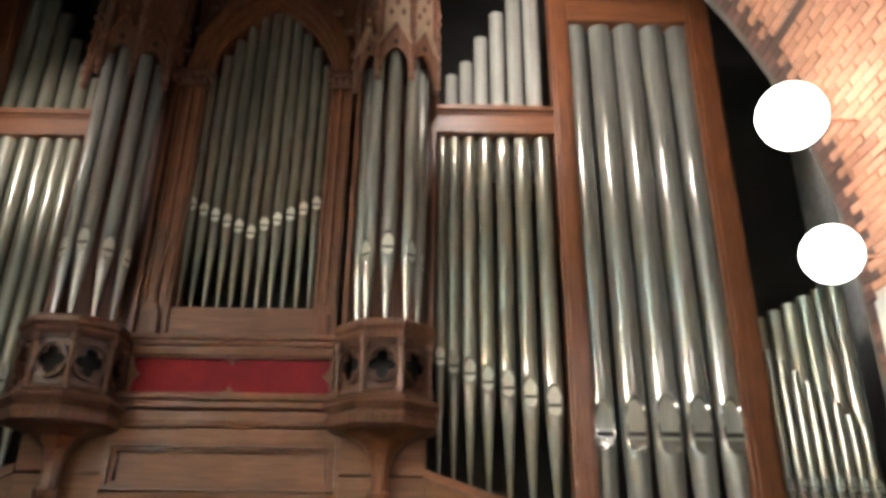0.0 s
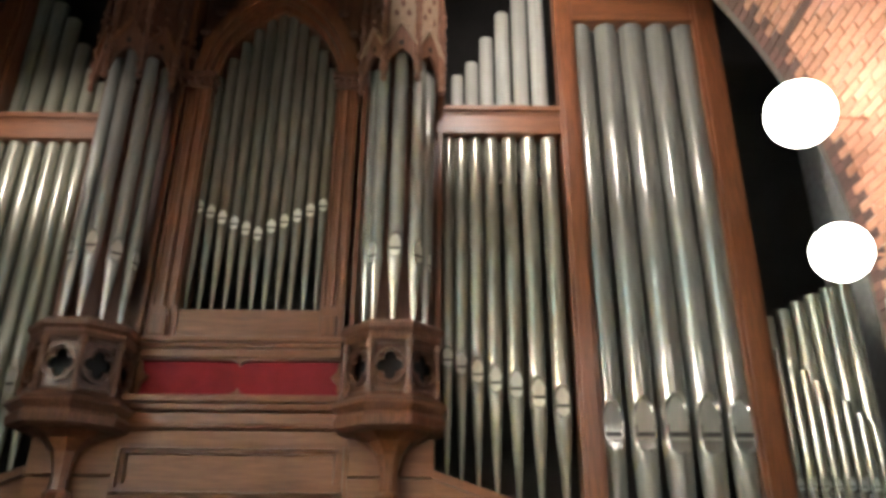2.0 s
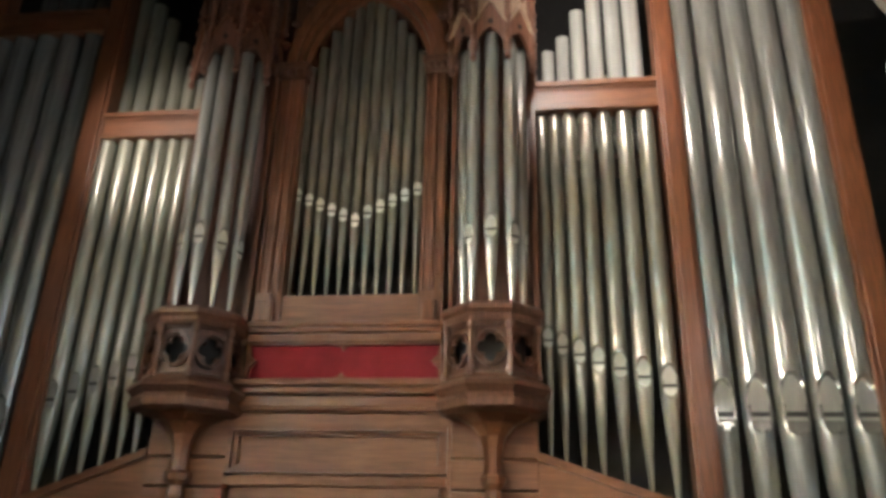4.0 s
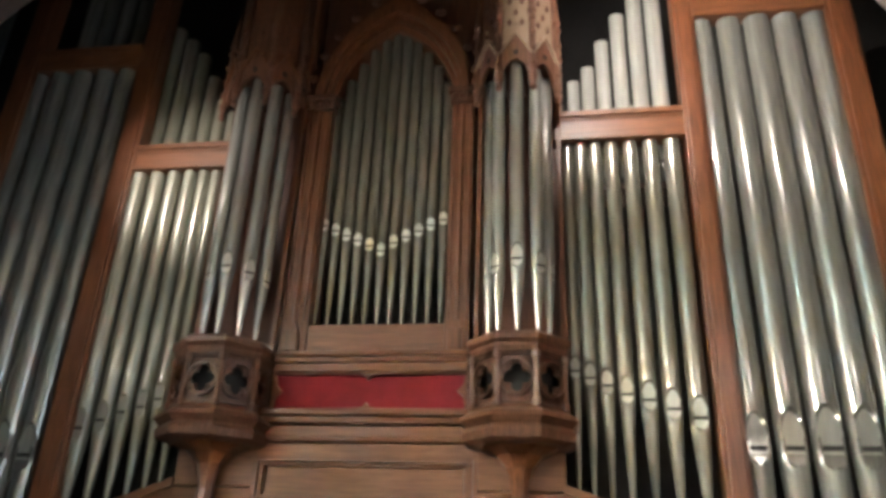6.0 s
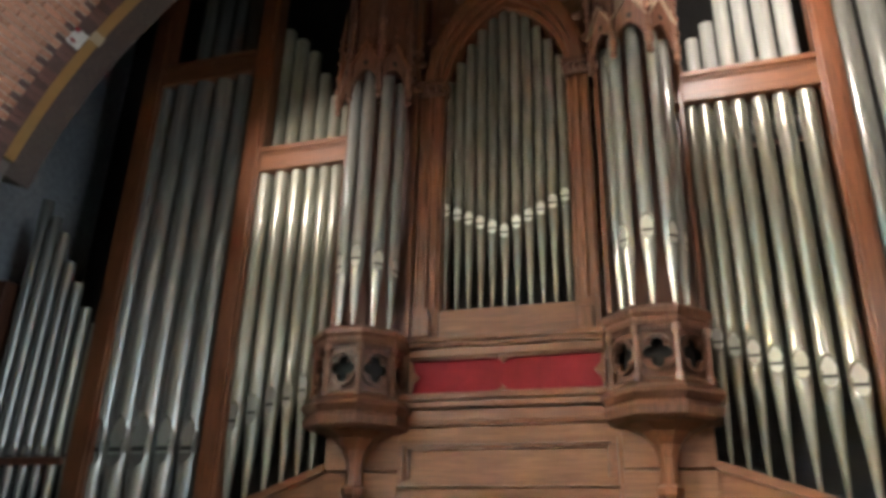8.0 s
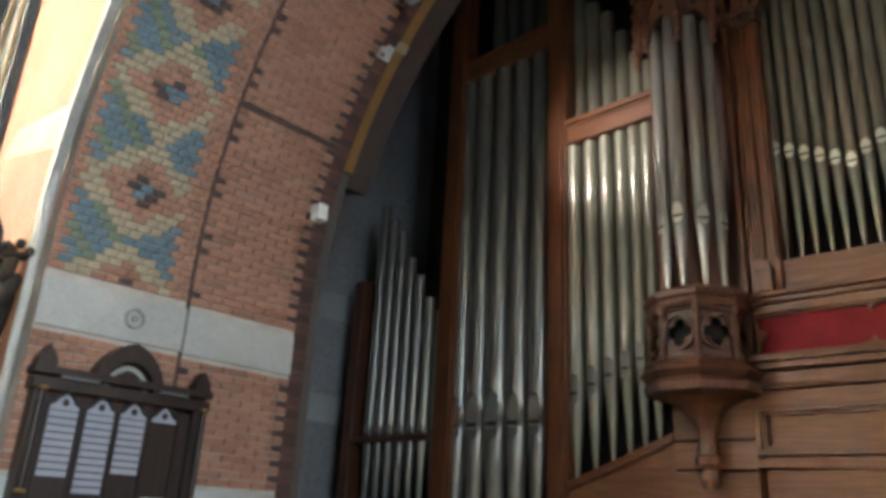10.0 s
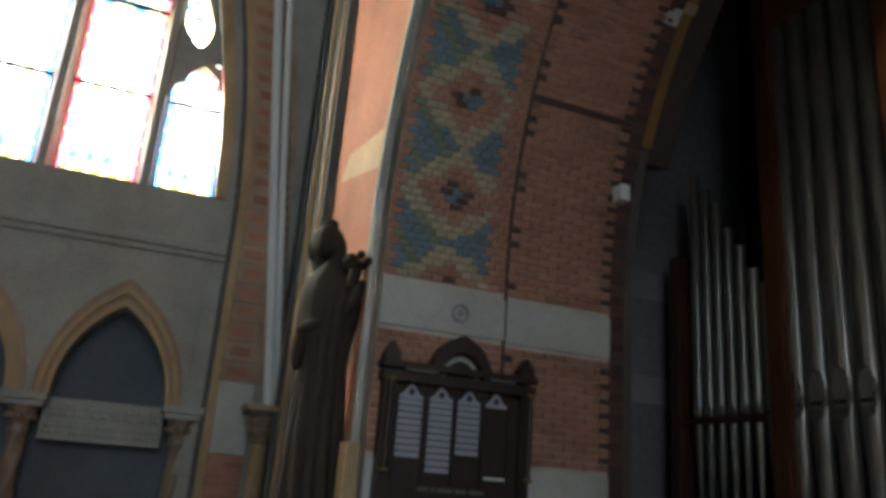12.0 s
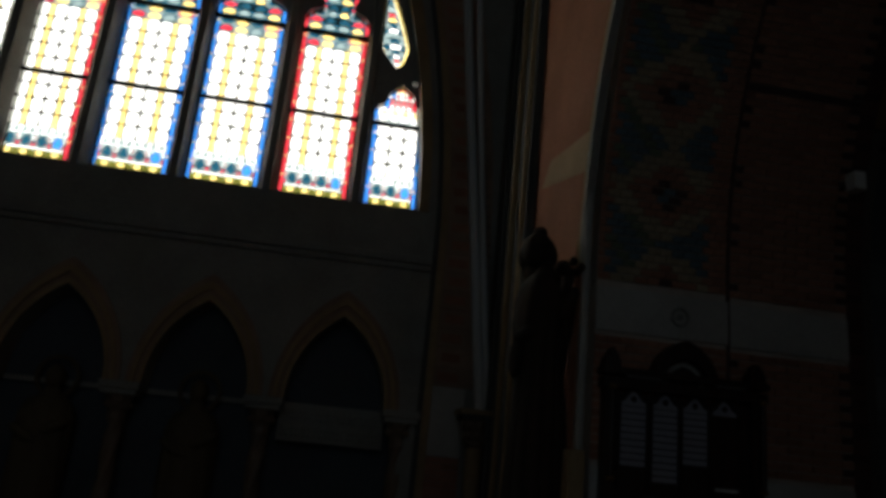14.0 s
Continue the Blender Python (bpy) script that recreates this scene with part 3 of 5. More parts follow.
def tower(cx):
    cy = TY
    t8 = radians(22.5)
    k8 = 1 / math.cos(radians(22.5))
    bm = bmesh.new()
    lathe(bm, [(0.0, Z + 0.30), (0.045, Z + 0.31), (0.06, Z + 0.36), (0.05, Z + 0.42), (0.085, Z + 0.46), (0.09, Z + 0.50), (0.062, Z + 0.52), (0.058, Z + 0.60), (0.066, Z + 0.68), (0.092, Z + 0.76), (0.16, Z + 0.835), (0.28, Z + 0.885), (0.30, Z + 0.89)], cx, cy + 0.02, 8, t8)
    part("corbel", bm, OAK, case, "flared turned oak corbel")
    bm = bmesh.new()
    prof = [(0.30, 0.88), (0.355, 0.90), (0.365, 0.95), (0.34, 0.985), (0.365, 1.01), (0.385, 1.03), (0.37, 1.06), (0.32, 1.09), (0.31, 1.115)]
    lathe(bm, [(r * k8, Z + z) for r, z in prof], cx, cy, 8, t8)
    part("balcony_base", bm, OAK_OLD, case)
    bm = bmesh.new()
    prof = [(0.29, 1.455), (0.315, 1.46), (0.33, 1.49), (0.325, 1.51), (0.35, 1.535), (0.35, 1.565), (0.325, 1.59), (0.28, 1.60)]
    lathe(bm, [(r * k8, Z + z) for r, z in prof], cx, cy, 8, t8)
    part("balcony_rim", bm, OAK_OLD, case)
    rin = 0.305
    for k in range(-2, 3):
        a = radians(45 * k)
        nx, ny, tx, ty = math.sin(a), -math.cos(a), math.cos(a), math.sin(a)
        put = lambda u, v, w: (cx + nx * (rin - w) + tx * u, cy + ny * (rin - w) + ty * u, Z + 1.285 + v)
        quatrefoil(put, 0.235, 0.325, case)
        bm = bmesh.new()
        a2 = a + radians(22.5)
        rr = rin * k8
        lathe(bm, [(0.03, Z + 1.10), (0.03, Z + 1.14), (0.019, Z + 1.155), (0.019, Z + 1.40), (0.03, Z + 1.415), (0.03, Z + 1.46)], cx + rr * math.sin(a2), cy - rr * math.cos(a2), 8)
        part("balcony_mullion", bm, OAK_OLD, case)
    # black core stands in for the shade inside the balcony
    bm = bmesh.new()
    lathe(bm, [(0.24, Z + 1.10), (0.24, Z + 1.5)], cx, cy, 8, t8)
    part("balcony_core", bm, SHADE_BLACK, case)
    # canopy: gables with pointed arches under them, pinnacles, upper stage
    rc = 0.315
    for k in range(-2, 3):
        a = radians(45 * k)
        nx, ny, tx, ty = math.sin(a), -math.cos(a), math.cos(a), math.sin(a)
        put = lambda u, v, w: (cx + nx * (rc - w) + tx * u, cy + ny * (rc - w) + ty * u, Z + 3.66 + v)
        bm = bmesh.new()
        arc = pointed(0, 0.10, 0.0, 0.16, 6)
        band(bm, arc, [(u * 1.28, v + 0.17 + (0.09 - abs(u)) * 0.9) for u, v in arc], 0.0, 0.03, put)
        part("gable", bm, OAK_OLD, case)
        # black disc in place of the shaded hole through the gable
        bm = prism(bmesh.new(), [(0.022 * math.cos(t * math.pi / 6), 0.215 + 0.026 * math.sin(t * math.pi / 6)) for t in range(12)], -0.003, 0.01, put)
        part("gable_eye", bm, SHADE_BLACK, case)
        bm = bmesh.new()
        zig = [(-0.13, 0.17), (0, 0.40), (0.13, 0.17)]
        band(bm, zig, [(u, v + 0.026) for u, v in zig], -0.03, 0.0, put)
        for u, v in ((-0.09, 0.28), (-0.045, 0.36), (0.045, 0.36), (0.09, 0.28), (0, 0.48)):
            bmesh.ops.create_icosphere(bm, subdivisions=1, radius=0.016, matrix=Matrix.Translation(put(u, v + 0.01, -0.015)))
        part("gable_edge", bm, GILT if cx > OX else OAK_BEAM, case, "worn gable edging with crockets")
        # only the right tower's front and right faces have the pale tone
        pale = cx > OX and k in (0, 1)
        bm = prism(bmesh.new(), [(-0.10, 0.24), (0.10, 0.24), (0.10, 1.5), (-0.10, 1.5)], 0.02, 0.05, put)
        plate = part("canopy_panel", bm, GILT if pale else OAK_DARK, case, "pale panel" if pale else "")
        for u, v in ((-0.05, 0.52), (0.05, 0.52), (0, 0.62), (-0.05, 0.74), (0.05, 0.74), (0, 0.86)):
            bm = prism(bmesh.new(), [(u, v - 0.035), (u + 0.022, v), (u, v + 0.045), (u - 0.022, v)], 0.008, 0.0195, put)
            part("carved_leaf", bm, OAK_DARK, plate)
        a2 = a + radians(22.5)
        rr = rc * k8
        bm = bmesh.new()
        lathe(bm, [(0.0, Z + 3.50), (0.03, Z + 3.53), (0.02, Z + 3.58), (0.036, Z + 3.62), (0.036, Z + 3.66), (0.026, Z + 3.68), (0.026, Z + 4.25), (0.04, Z + 4.28), (0.03, Z + 4.32), (0.0, Z + 4.65)], cx + rr * math.sin(a2), cy - rr * math.cos(a2), 8)
        for zz in (3.76, 3.9, 4.05, 4.2):
            bmesh.ops.create_icosphere(bm, subdivisions=1, radius=0.032, matrix=Matrix.Translation((cx + (rr + 0.015) * math.sin(a2), cy - (rr + 0.015) * math.cos(a2), Z + zz)))
        part("pinnacle", bm, OAK_OLD, case, "slender carved pinnacle")
    bm = bmesh.new()
    lathe(bm, [(0.27 * k8, Z + 3.84), (0.27 * k8, Z + 5.6)], cx, cy, 8, t8)
    part("canopy_core", bm, OAK_DARK, case)
    # side boards from the case back to the tower
    bm = boxes((cx - 0.33, cx - 0.29, OY - 0.02, OY + 0.3, Z + 1.58, Z + 5.2), (cx + 0.29, cx + 0.33, OY - 0.02, OY + 0.3, Z + 1.58, Z + 5.2), bev=0.006)
    part("tower_cheek", bm, OAK, case)
    part("tower_back", boxes((cx - 0.29, cx + 0.29, OY + 0.12, OY + 0.15, Z + 1.5, Z + 5.2)), OAK_DARK, case)


for cx in TX:
    tower(cx)
# black sheet for the shade behind the middle pipes
part("inner_backing", boxes((PL, PR, OY + 0.6, OY + 0.62, Z + 1.5, Z + 5.2)), SHADE_BLACK, case)


# ---- the organ: pipes, each a thing of its own ----
MOUTH_ANGLE = 0.86      # half the angle that a mouth takes of its pipe


def tube(rows, cx, cy, seg, turn, r_mouth, z_mouth, lip_up, lip_down):
    """Rings (radius, height) with the front pressed flat round the mouth."""
    bm = bmesh.new()
    a0 = MOUTH_ANGLE
    rings = []
    for r, z in rows:
        ring = []
        for k in range(seg):
            a = 2 * math.pi * k / seg
            a = a - 2 * math.pi if a > math.pi else a
            u, v = r * math.sin(a), -r * math.cos(a)
            f = abs(a) / a0
            if f < 1:
                h = lip_up * (0.36 + 0.64 * (1 - f * f)) if z >= z_mouth else lip_down * (1 - f * f) ** 0.5
                if abs(z - z_mouth) <= h:
                    v = max(v, -r_mouth * math.cos(a0) * (0.98 if z >= z_mouth else 1.06))
            c, s = math.cos(turn), math.sin(turn)
            ring.append(bm.verts.new((cx + u * c - v * s, cy + u * s + v * c, z)))
        rings.append(ring)
    for p, q in zip(rings, rings[1:]):
        for k in range(seg):
            bm.faces.new((p[k], p[(k + 1) % seg], q[(k + 1) % seg], q[k]))
    return bm


def organ_pipe(cx, cy, d, z_toe, z_mouth, z_top, metal_kind=None, label="", group="", turn=0.0, seg=28, lip=1.0, lip_metal=None, ears=False):
    r = d / 2
    m = metal_kind or TIN
    e = thing("organ_pipe", (cx, cy, z_toe), label or "grey metal organ pipe with flat mouth", "organ pipe", group)
    cut, up, down = 0.16 * d, 0.95 * d * lip, 0.5 * d
    zs = [z_mouth - cut * 0.5, z_mouth + cut * 0.5] + [z_mouth + cut * 0.5 + up * f for f in (0.12, 0.25, 0.4, 0.52, 0.64, 0.74, 0.84, 0.92, 1.0, 1.06)]
    zs += [zs[-1] + (z_top - zs[-1]) * f for f in (0.1, 0.5, 0.97, 1.0)]
    body = tube([(r, z) for z in zs] + [(r * 0.96, z_top), (r * 0.96, z_top - d)], cx, cy, seg, turn, r, z_mouth + cut * 0.5, up, cut * 2.5)
    part("body", body, m, e, "", True)
    lo = z_mouth - cut * 0.5
    h = lo - z_toe
    rows = [(r * 0.16, z_toe), (r * 0.2, z_toe + 0.02 * h)]
    rows += [(r * (0.2 + 0.8 * f), z_toe + h * f) for f in (0.25, 0.5, 0.7)]
    zz = [lo - down * f for f in (1.05, 0.95, 0.85, 0.7, 0.5, 0.25, 0.0)]
    rows = [q for q in rows if q[1] < zz[0] - 0.01] + [(r * (0.2 + 0.8 * max(0.0, (z - z_toe) / h)), z) for z in zz]
    foot = tube(rows, cx, cy, seg, turn, r, lo, 0, down)
    part("foot", foot, m, e, "", True)
    base = z_mouth + cut * 0.5 + 0.002
    hw = r * math.sin(MOUTH_ANGLE) * 0.94
    vf = -r * math.cos(MOUTH_ANGLE)
    c, s = math.cos(turn), math.sin(turn)
    place = lambda u, v, w: (cx + u * c - w * s, cy + u * s + w * c, base + v)
    arc = [(hw * q / 6, up * (0.36 + 0.58 * (1 - (q / 6) ** 2))) for q in range(6, -7, -1)]
    part("upper_lip", prism(bmesh.new(), [(-hw, 0), (hw, 0)] + arc, vf - 0.004, vf + 0.004, place), lip_metal or LIP, e)
    low = [(-hw * 0.97 * math.cos(t), -cut - down * 0.82 * math.sin(t)) for t in [math.pi * q / 10 for q in range(11)]]
    part("lower_lip", prism(bmesh.new(), low, vf - 0.003, vf * 0.8, place), lip_metal or LIP, e)
    # black plate set proud, in place of the shaded mouth slit
    part("mouth", prism(bmesh.new(), [(-hw * 0.8, -cut), (hw * 0.8, -cut), (hw * 0.8, -0.001), (-hw * 0.8, -0.001)], vf - 0.006, vf + 0.012, place), SHADE_BLACK, e)
    if ears:
        for k in (-1, 1):
            part("ear", prism(bmesh.new(), [(k * hw * 0.82, -cut * 1.6), (k * hw * 0.98, -cut * 1.6), (k * hw * 0.98, cut * 1.4), (k * hw * 0.82, cut * 1.4)], vf - 0.1 * d, vf, place), m, e)
    return e


# middle field: eleven, mouths in a V, tops along the arch
for k in range(11):
    u = k - 5
    x = OX - 0.025 + u * 0.0985 * 0.985
    zm = Z + 2.43 + abs(u) * 0.047 + (0.02 if u > 0 else 0)
    arch_top = Z + 3.80 + 0.80 * (1 - (abs(x - OX) / 0.56) ** 1.55)
    organ_pipe(x, OY + 0.13, 0.092, Z + 1.80, zm, arch_top, TIN, "slender tin organ pipe under the pointed arch", "middle field pipes", seg=22, lip=0.75)

# towers: five each, standing in a bow
for cx in TX:
    for k in (-2, -1, 0, 1, 2):
        a = radians(40 * k)
        rr = 0.215
        organ_pipe(cx + rr * math.sin(a), TY - rr * math.cos(a) + 0.02, 0.112 - 0.006 * abs(k), Z + 1.60, Z + 2.13 + (0.0 if k else 0.015) - 0.02 * abs(k), Z + 3.80 + (0.04 if k == 0 else 0), POLISHED, "polished tin organ pipe in a tower", "tower pipes", turn=a, seg=24)

# wing fields
for side, lift, inner, pa, pb in WINGS:
    mid_x = (0.045, 0.145, 0.26, 0.387, 0.532, 0.686, 0.852)
    mid_m = (1.45, 1.40, 1.345, 1.285, 1.245, 1.185, 1.125)
    kind = TIN if side > 0 else BRONZE
    for k, (x, zm) in enumerate(zip(mid_x, mid_m)):
        px = x if side > 0 else 2 * OX - x + 0.03
        if side < 0 and k == 0:
            continue
        toe = Z + 0.66 - 0.36 * (x + 0.05)
        organ_pipe(px, OY + 0.10, 0.098 + 0.007 * k, toe, Z + zm + lift * 0.9, Z + 3.36 + lift * 0.8, kind, "tin organ pipe standing on a raking rail" if side > 0 else "pale warm tin organ pipe on a raking rail", "wing field pipes", seg=24, lip_metal=LIP if side > 0 else LIP_GREY, ears=True)
    for k, (x, top) in enumerate(((0.115, 4.03), (0.24, 4.17), (0.37, 4.44), (0.515, 4.72), (0.67, 4.9), (0.83, 5.05))):
        px = x if side > 0 else 2 * OX - x - 0.03
        organ_pipe(px, OY + 0.25, 0.105 + 0.008 * k, Z + 3.0, Z + 3.2, Z + top + lift, LAMPLIT_TIN if side > 0 else kind, "tin organ pipe rising above the rail", "upper wing pipes", seg=24)
    part("toe_board", boxes((min(inner, near := (pa[0] if side > 0 else pa[1])), max(inner, near), OY + 0.18, OY + 0.5, Z + 2.95, Z + 2.998)), OAK_DARK, case)
    for k in range(4):   # thin pipes behind the upper row
        px = (0.18 + 0.14 * k) if side > 0 else 2 * OX - (0.18 + 0.14 * k)
        organ_pipe(px, OY + 0.38, 0.05, Z + 3.0, Z + 3.2, Z + 3.80 + 0.02 * k, BRONZE, "thin reddish pipe behind the upper row", "rear pipes", seg=14)
    for k, x in enumerate((1.19, 1.41, 1.635, 1.862, 2.085)):
        px = x if side > 0 else 2 * OX - x - 0.02
        d = (0.185, 0.20, 0.222, 0.212, 0.20)[k]
        organ_pipe(px, OY + 0.12, d, Z - 1.0, Z + 0.935 + lift, Z + (4.46 if side > 0 else 4.40), ZINC, "large grey zinc bass pipe with arched lip", "bass pipes", seg=36, lip=1.25, lip_metal=LIP_GREY, ears=True)
    if side < 0:
        part("toe_board", boxes((-4.86, -3.86, OY + 0.25, OY + 0.5, Z + 4.15, Z + 4.198)), OAK_DARK, case)
        for k in range(5):
            organ_pipe(-4.75 + 0.19 * k, OY + 0.36, 0.16, Z + 4.2, Z + 4.34, Z + 6.0 - 0.05 * k, ZINC, "grey bass pipe above the rail", "upper bass pipes", seg=24)

# side fields between the case and the chamber walls
for k in range(6):
    organ_pipe(2.47 + 0.125 * k, OY + 0.25, 0.10 + 0.006 * k, Z - 0.2, Z + 0.62 - 0.01 * k, Z + 1.85 + 0.06 * k, BRONZE if k < 4 else TIN, "dull tin pipe in the side field", "side field pipes", seg=20)
for k in range(8):
    organ_pipe(2.42 + 0.085 * k, OY + 0.08, 0.06, Z - 0.2, Z + 0.60, Z + 1.55 - 0.075 * k, TIN, "small pipe in the front row of the side field", "side front pipes", seg=16)
for k in range(7):
    organ_pipe(-6.04 + 0.15 * k, OY + 0.05, 0.115 - 0.004 * k, Z - 0.1, Z + 0.78, Z + (3.25, 3.05, 2.86, 2.55, 2.33, 2.08, 1.92)[k], ZINC if k < 5 else BRONZE, "narrow pipe in the stepped side field", "stepped side pipes", seg=20, lip_metal=LIP_GREY)
part("wind_chest", boxes((2.37, 3.4, OY - 0.05, OY + 0.45, 0, Z - 0.2)), OAK_DARK, case)
part("wind_chest", boxes((-6.2, -5.13, OY - 0.08, OY + 0.3, 0, Z - 0.1)), OAK_DARK, case)
part("side_post", boxes((-6.34, -6.2, OY - 0.05, OY + 0.15, 0, Z + 2.4), bev=0.01), OAK_DARK, case)
part("side_rail", boxes((-6.2, -5.12, OY - 0.05, OY - 0.01, Z + 0.70, Z + 0.76), bev=0.008), OAK_DARK, case)
part("side_louvre", boxes((-5.42, -5.13, OY + 0.25, OY + 0.3, Z + 1.9, Z + 2.7)), SHADE_BLACK, case)

# ---- lamps on the great arch ----
# small lamps: each globe is built as wide as the lamp's glare
def glare_lamp(x, y, z, r):
    e = thing("glare_lamp", (x, y, z), "small lit lamp shown as a white globe of glare", "lamp", "arch lamps")
    bm = bmesh.new()
    bmesh.ops.create_uvsphere(bm, u_segments=32, v_segments=20, radius=r, matrix=Matrix.Translation((x, y, z)))
    part("globe", bm, GLOW, e, "white globe as wide as the lamp's glare", True)
    bm = bmesh.new()
    lathe(bm, [(0.03, z + r * 0.8), (0.04, z + r + 0.005), (0.012, z + r + 0.01)], x, y + 0.04, 12)
    part("cap", bm, WHITE, e)
    part("bracket", boxes((x, AX + math.sqrt(max(0.1, AR ** 2 - (z - AZ) ** 2)) + 0.01, y + 0.05, y + 0.06, z + 0.01, z + 0.02)), BRICK, e)


GLOW = glow("lamp glow", (1.0, 0.92, 0.83), GLOBE_POWER)
glare_lamp(1.65, 2.95, Z + 2.0, 0.155)
glare_lamp(1.70, 2.95, Z + 1.30, 0.125)


def flood_lamp(x, y, z, aim, watts, cone):
    e = thing("spotlight", (x, y, z), "small white box spotlight clipped to the arch edge", "lamp", "arch lamps")
    part("housing", boxes((x - 0.05, x + 0.05, y - 0.04, y + 0.04, z - 0.06, z + 0.06), bev=0.01), WHITE, e)
    part("clamp", boxes((x - 0.14, x - 0.05, y - 0.012, y + 0.012, z - 0.01, z + 0.01)), LEAD, e)
    li = bpy.data.lights.new("spot beam", "SPOT")
    li.energy, li.color, li.spot_size, li.spot_blend, li.shadow_soft_size = watts, (1.0, 0.92, 0.83), radians(cone), 1.0, 0.07
    ob = new("spot_beam", li)
    way = (Vector(aim) - Vector((x, y, z))).normalized()
    ob.matrix_world = look((Vector((x, y, z)) + way * 0.13) * U, Vector(aim) * U)


flood_lamp(-4.22, 3.05, Z + 1.98, (-1.5, 5.2, Z + 2.7), FLOOD_WATTS * 0.38, 110)
flood_lamp(-3.62, 3.22, Z + 3.62, (-3.12, 5.2, Z + 3.25), FLOOD_WATTS * 1.7, 52)
flood_lamp(0.05, 3.22, Z + 4.36, (0.95, 5.3, Z + 4.2), FLOOD_WATTS * 2.9, 92)

# ---- window wall ----
W0, W1 = ROOM_BACK, Y_NEAR
SILL_Z = Z + 2.49
WIN_C = -3.66        # middle of the window
LIGHTS = ((-3.60, -2.89), (-2.68, -1.935), (-1.765, -1.025), (-0.83, -0.115), (0.055, 0.612))   # those on one side of it
HALF = 0.63 - WIN_C
SPRING, RISE = Z + 2.3, 8.2
BAR_1, BAR_2 = 0.985, 1.95     # saddle bars over the sill
win_line = [(WIN_C - HALF, SILL_Z)] + [p for p in pointed(WIN_C, HALF, SPRING, RISE, 24) if p[1] > SILL_Z + 0.05] + [(WIN_C + HALF, SILL_Z)]


def wall_with_window(bm, x0, x1):
    o = []
    for i, (y, z) in enumerate(win_line):
        t = i / (len(win_line) - 1)
        if t < 0.3:
            o.append((W0, SILL_Z + (ROOM_TOP - SILL_Z) * t / 0.3))
        elif t > 0.7:
            o.append((W1, SILL_Z + (ROOM_TOP - SILL_Z) * (1 - t) / 0.3))
        else:
            o.append((W0 + (W1 - W0) * (t - 0.3) / 0.4, ROOM_TOP))
    band(bm, win_line, o, x0, x1, YZ)


bm = bmesh.new()
wall_with_window(bm, X_WIN - 0.45, X_WIN)
box(bm, X_WIN - 0.45, X_WIN, W0, W1, Z + 1.5, SILL_Z)
structure("wall_west", bm, PLASTER, "grey plastered wall round the stained window", "wall")
bm = bmesh.new()
box(bm, X_WIN - 0.45, X_WIN - 0.3, W0, W1, 0, Z + 1.5)
structure("wall_west_niche_back", bm, NICHE, "blue grey wall inside the blind arcade", "wall")
bm = bmesh.new()
out_line = [(y + 0.1 * (1 if y > WIN_C + 0.01 else -1 if y < WIN_C - 0.01 else 0), z + 0.1 * (z > SILL_Z)) for y, z in win_line]
band(bm, win_line, out_line, X_WIN, X_WIN + 0.05, YZ)
structure("trim_window_arch", bm, PLASTER_CREAM, "pale moulded window arch", "trim")
structure("trim_string_course", boxes((X_WIN, X_WIN + 0.07, W0, 0.825, Z + 1.92, Z + 2.0), (X_WIN, X_WIN + 0.04, W0, 0.825, Z + 1.86, Z + 1.92), bev=0.012), PLASTER, "plain moulded string course", "trim")

# stained window: stone mullions, iron bars, leaded panes
C_CLEAR, C_YEL = stained("clear quarry glass", (0.95, 0.97, 0.93)), stained("yellow glass", (0.88, 0.64, 0.2))
C_RED, C_BLUE = stained("red glass", (0.52, 0.03, 0.045)), stained("blue glass", (0.03, 0.18, 0.6))
C_TEAL, C_GREEN = stained("deep teal glass", (0.012, 0.055, 0.085)), stained("olive glass", (0.14, 0.14, 0.03))
C_PALE, C_PINK = stained("pale grey green glass", (0.2, 0.27, 0.27)), stained("rose glass", (0.6, 0.25, 0.24))
window = thing("window_1", (X_WIN - 0.2, WIN_C, SILL_Z), "tall stained glass window with stone mullions", "window", "", "structure")
XG = X_WIN - 0.2


GLASS = {"clear": C_CLEAR, "yellow": C_YEL, "red": C_RED, "blue": C_BLUE, "teal": C_TEAL, "green": C_GREEN, "pale": C_PALE, "pink": C_PINK}


def ring_pts(y, z, pts, k=1.0):
    return [(XG, y + u * k, z + v * k) for u, v in pts]


def outline(kind, w, h, n=16):
    """A shape round the middle of a pane of that size, n points from its right side on."""
    out = []
    for q in range(n):
        t = 2 * math.pi * q / n
        c, s = math.cos(t), math.sin(t)
        if kind == "round":
            p = 7.0
            d = (abs(c) ** p + abs(s) ** p) ** (-1 / p)
            out.append((c * d * w / 2 * 0.97, s * d * h / 2 * 0.97))
        elif kind == "leaf":
            d = 0.92 - 0.22 * s - 0.28 * abs(c) * max(0, s)
            out.append((c * d * w / 2, s * (0.95 if s > 0 else 0.85) * h / 2))
        elif kind == "bud":
            d = 0.98 - 0.55 * max(0, s) * abs(c)
            out.append((c * d * w / 2, s * 0.97 * h / 2))
        elif kind == "star":
            d = 0.55 + 0.4 * abs(math.cos(2 * t))
            out.append((c * d * w / 2, s * d * h / 2))
        else:
            m = max(abs(c), abs(s))
            out.append((c / m * w / 2, s / m * h / 2))
    return out


def cell(store, y0, y1, z0, z1, kind, inside, outside="lead", lead=0.007):
    """One leaded piece: glass in the middle, its came, and what fills the corners."""
    y, z, w, h = (y0 + y1) / 2, (z0 + z1) / 2, y1 - y0, z1 - z0
    n = 16
    rim = outline("square", w, h, n)
    shape = outline(kind, w - lead, h - lead, n)
    sm = [(u * (1 - 2 * lead / max(w, 0.03)), v * (1 - 2 * lead / max(h, 0.03))) for u, v in shape]
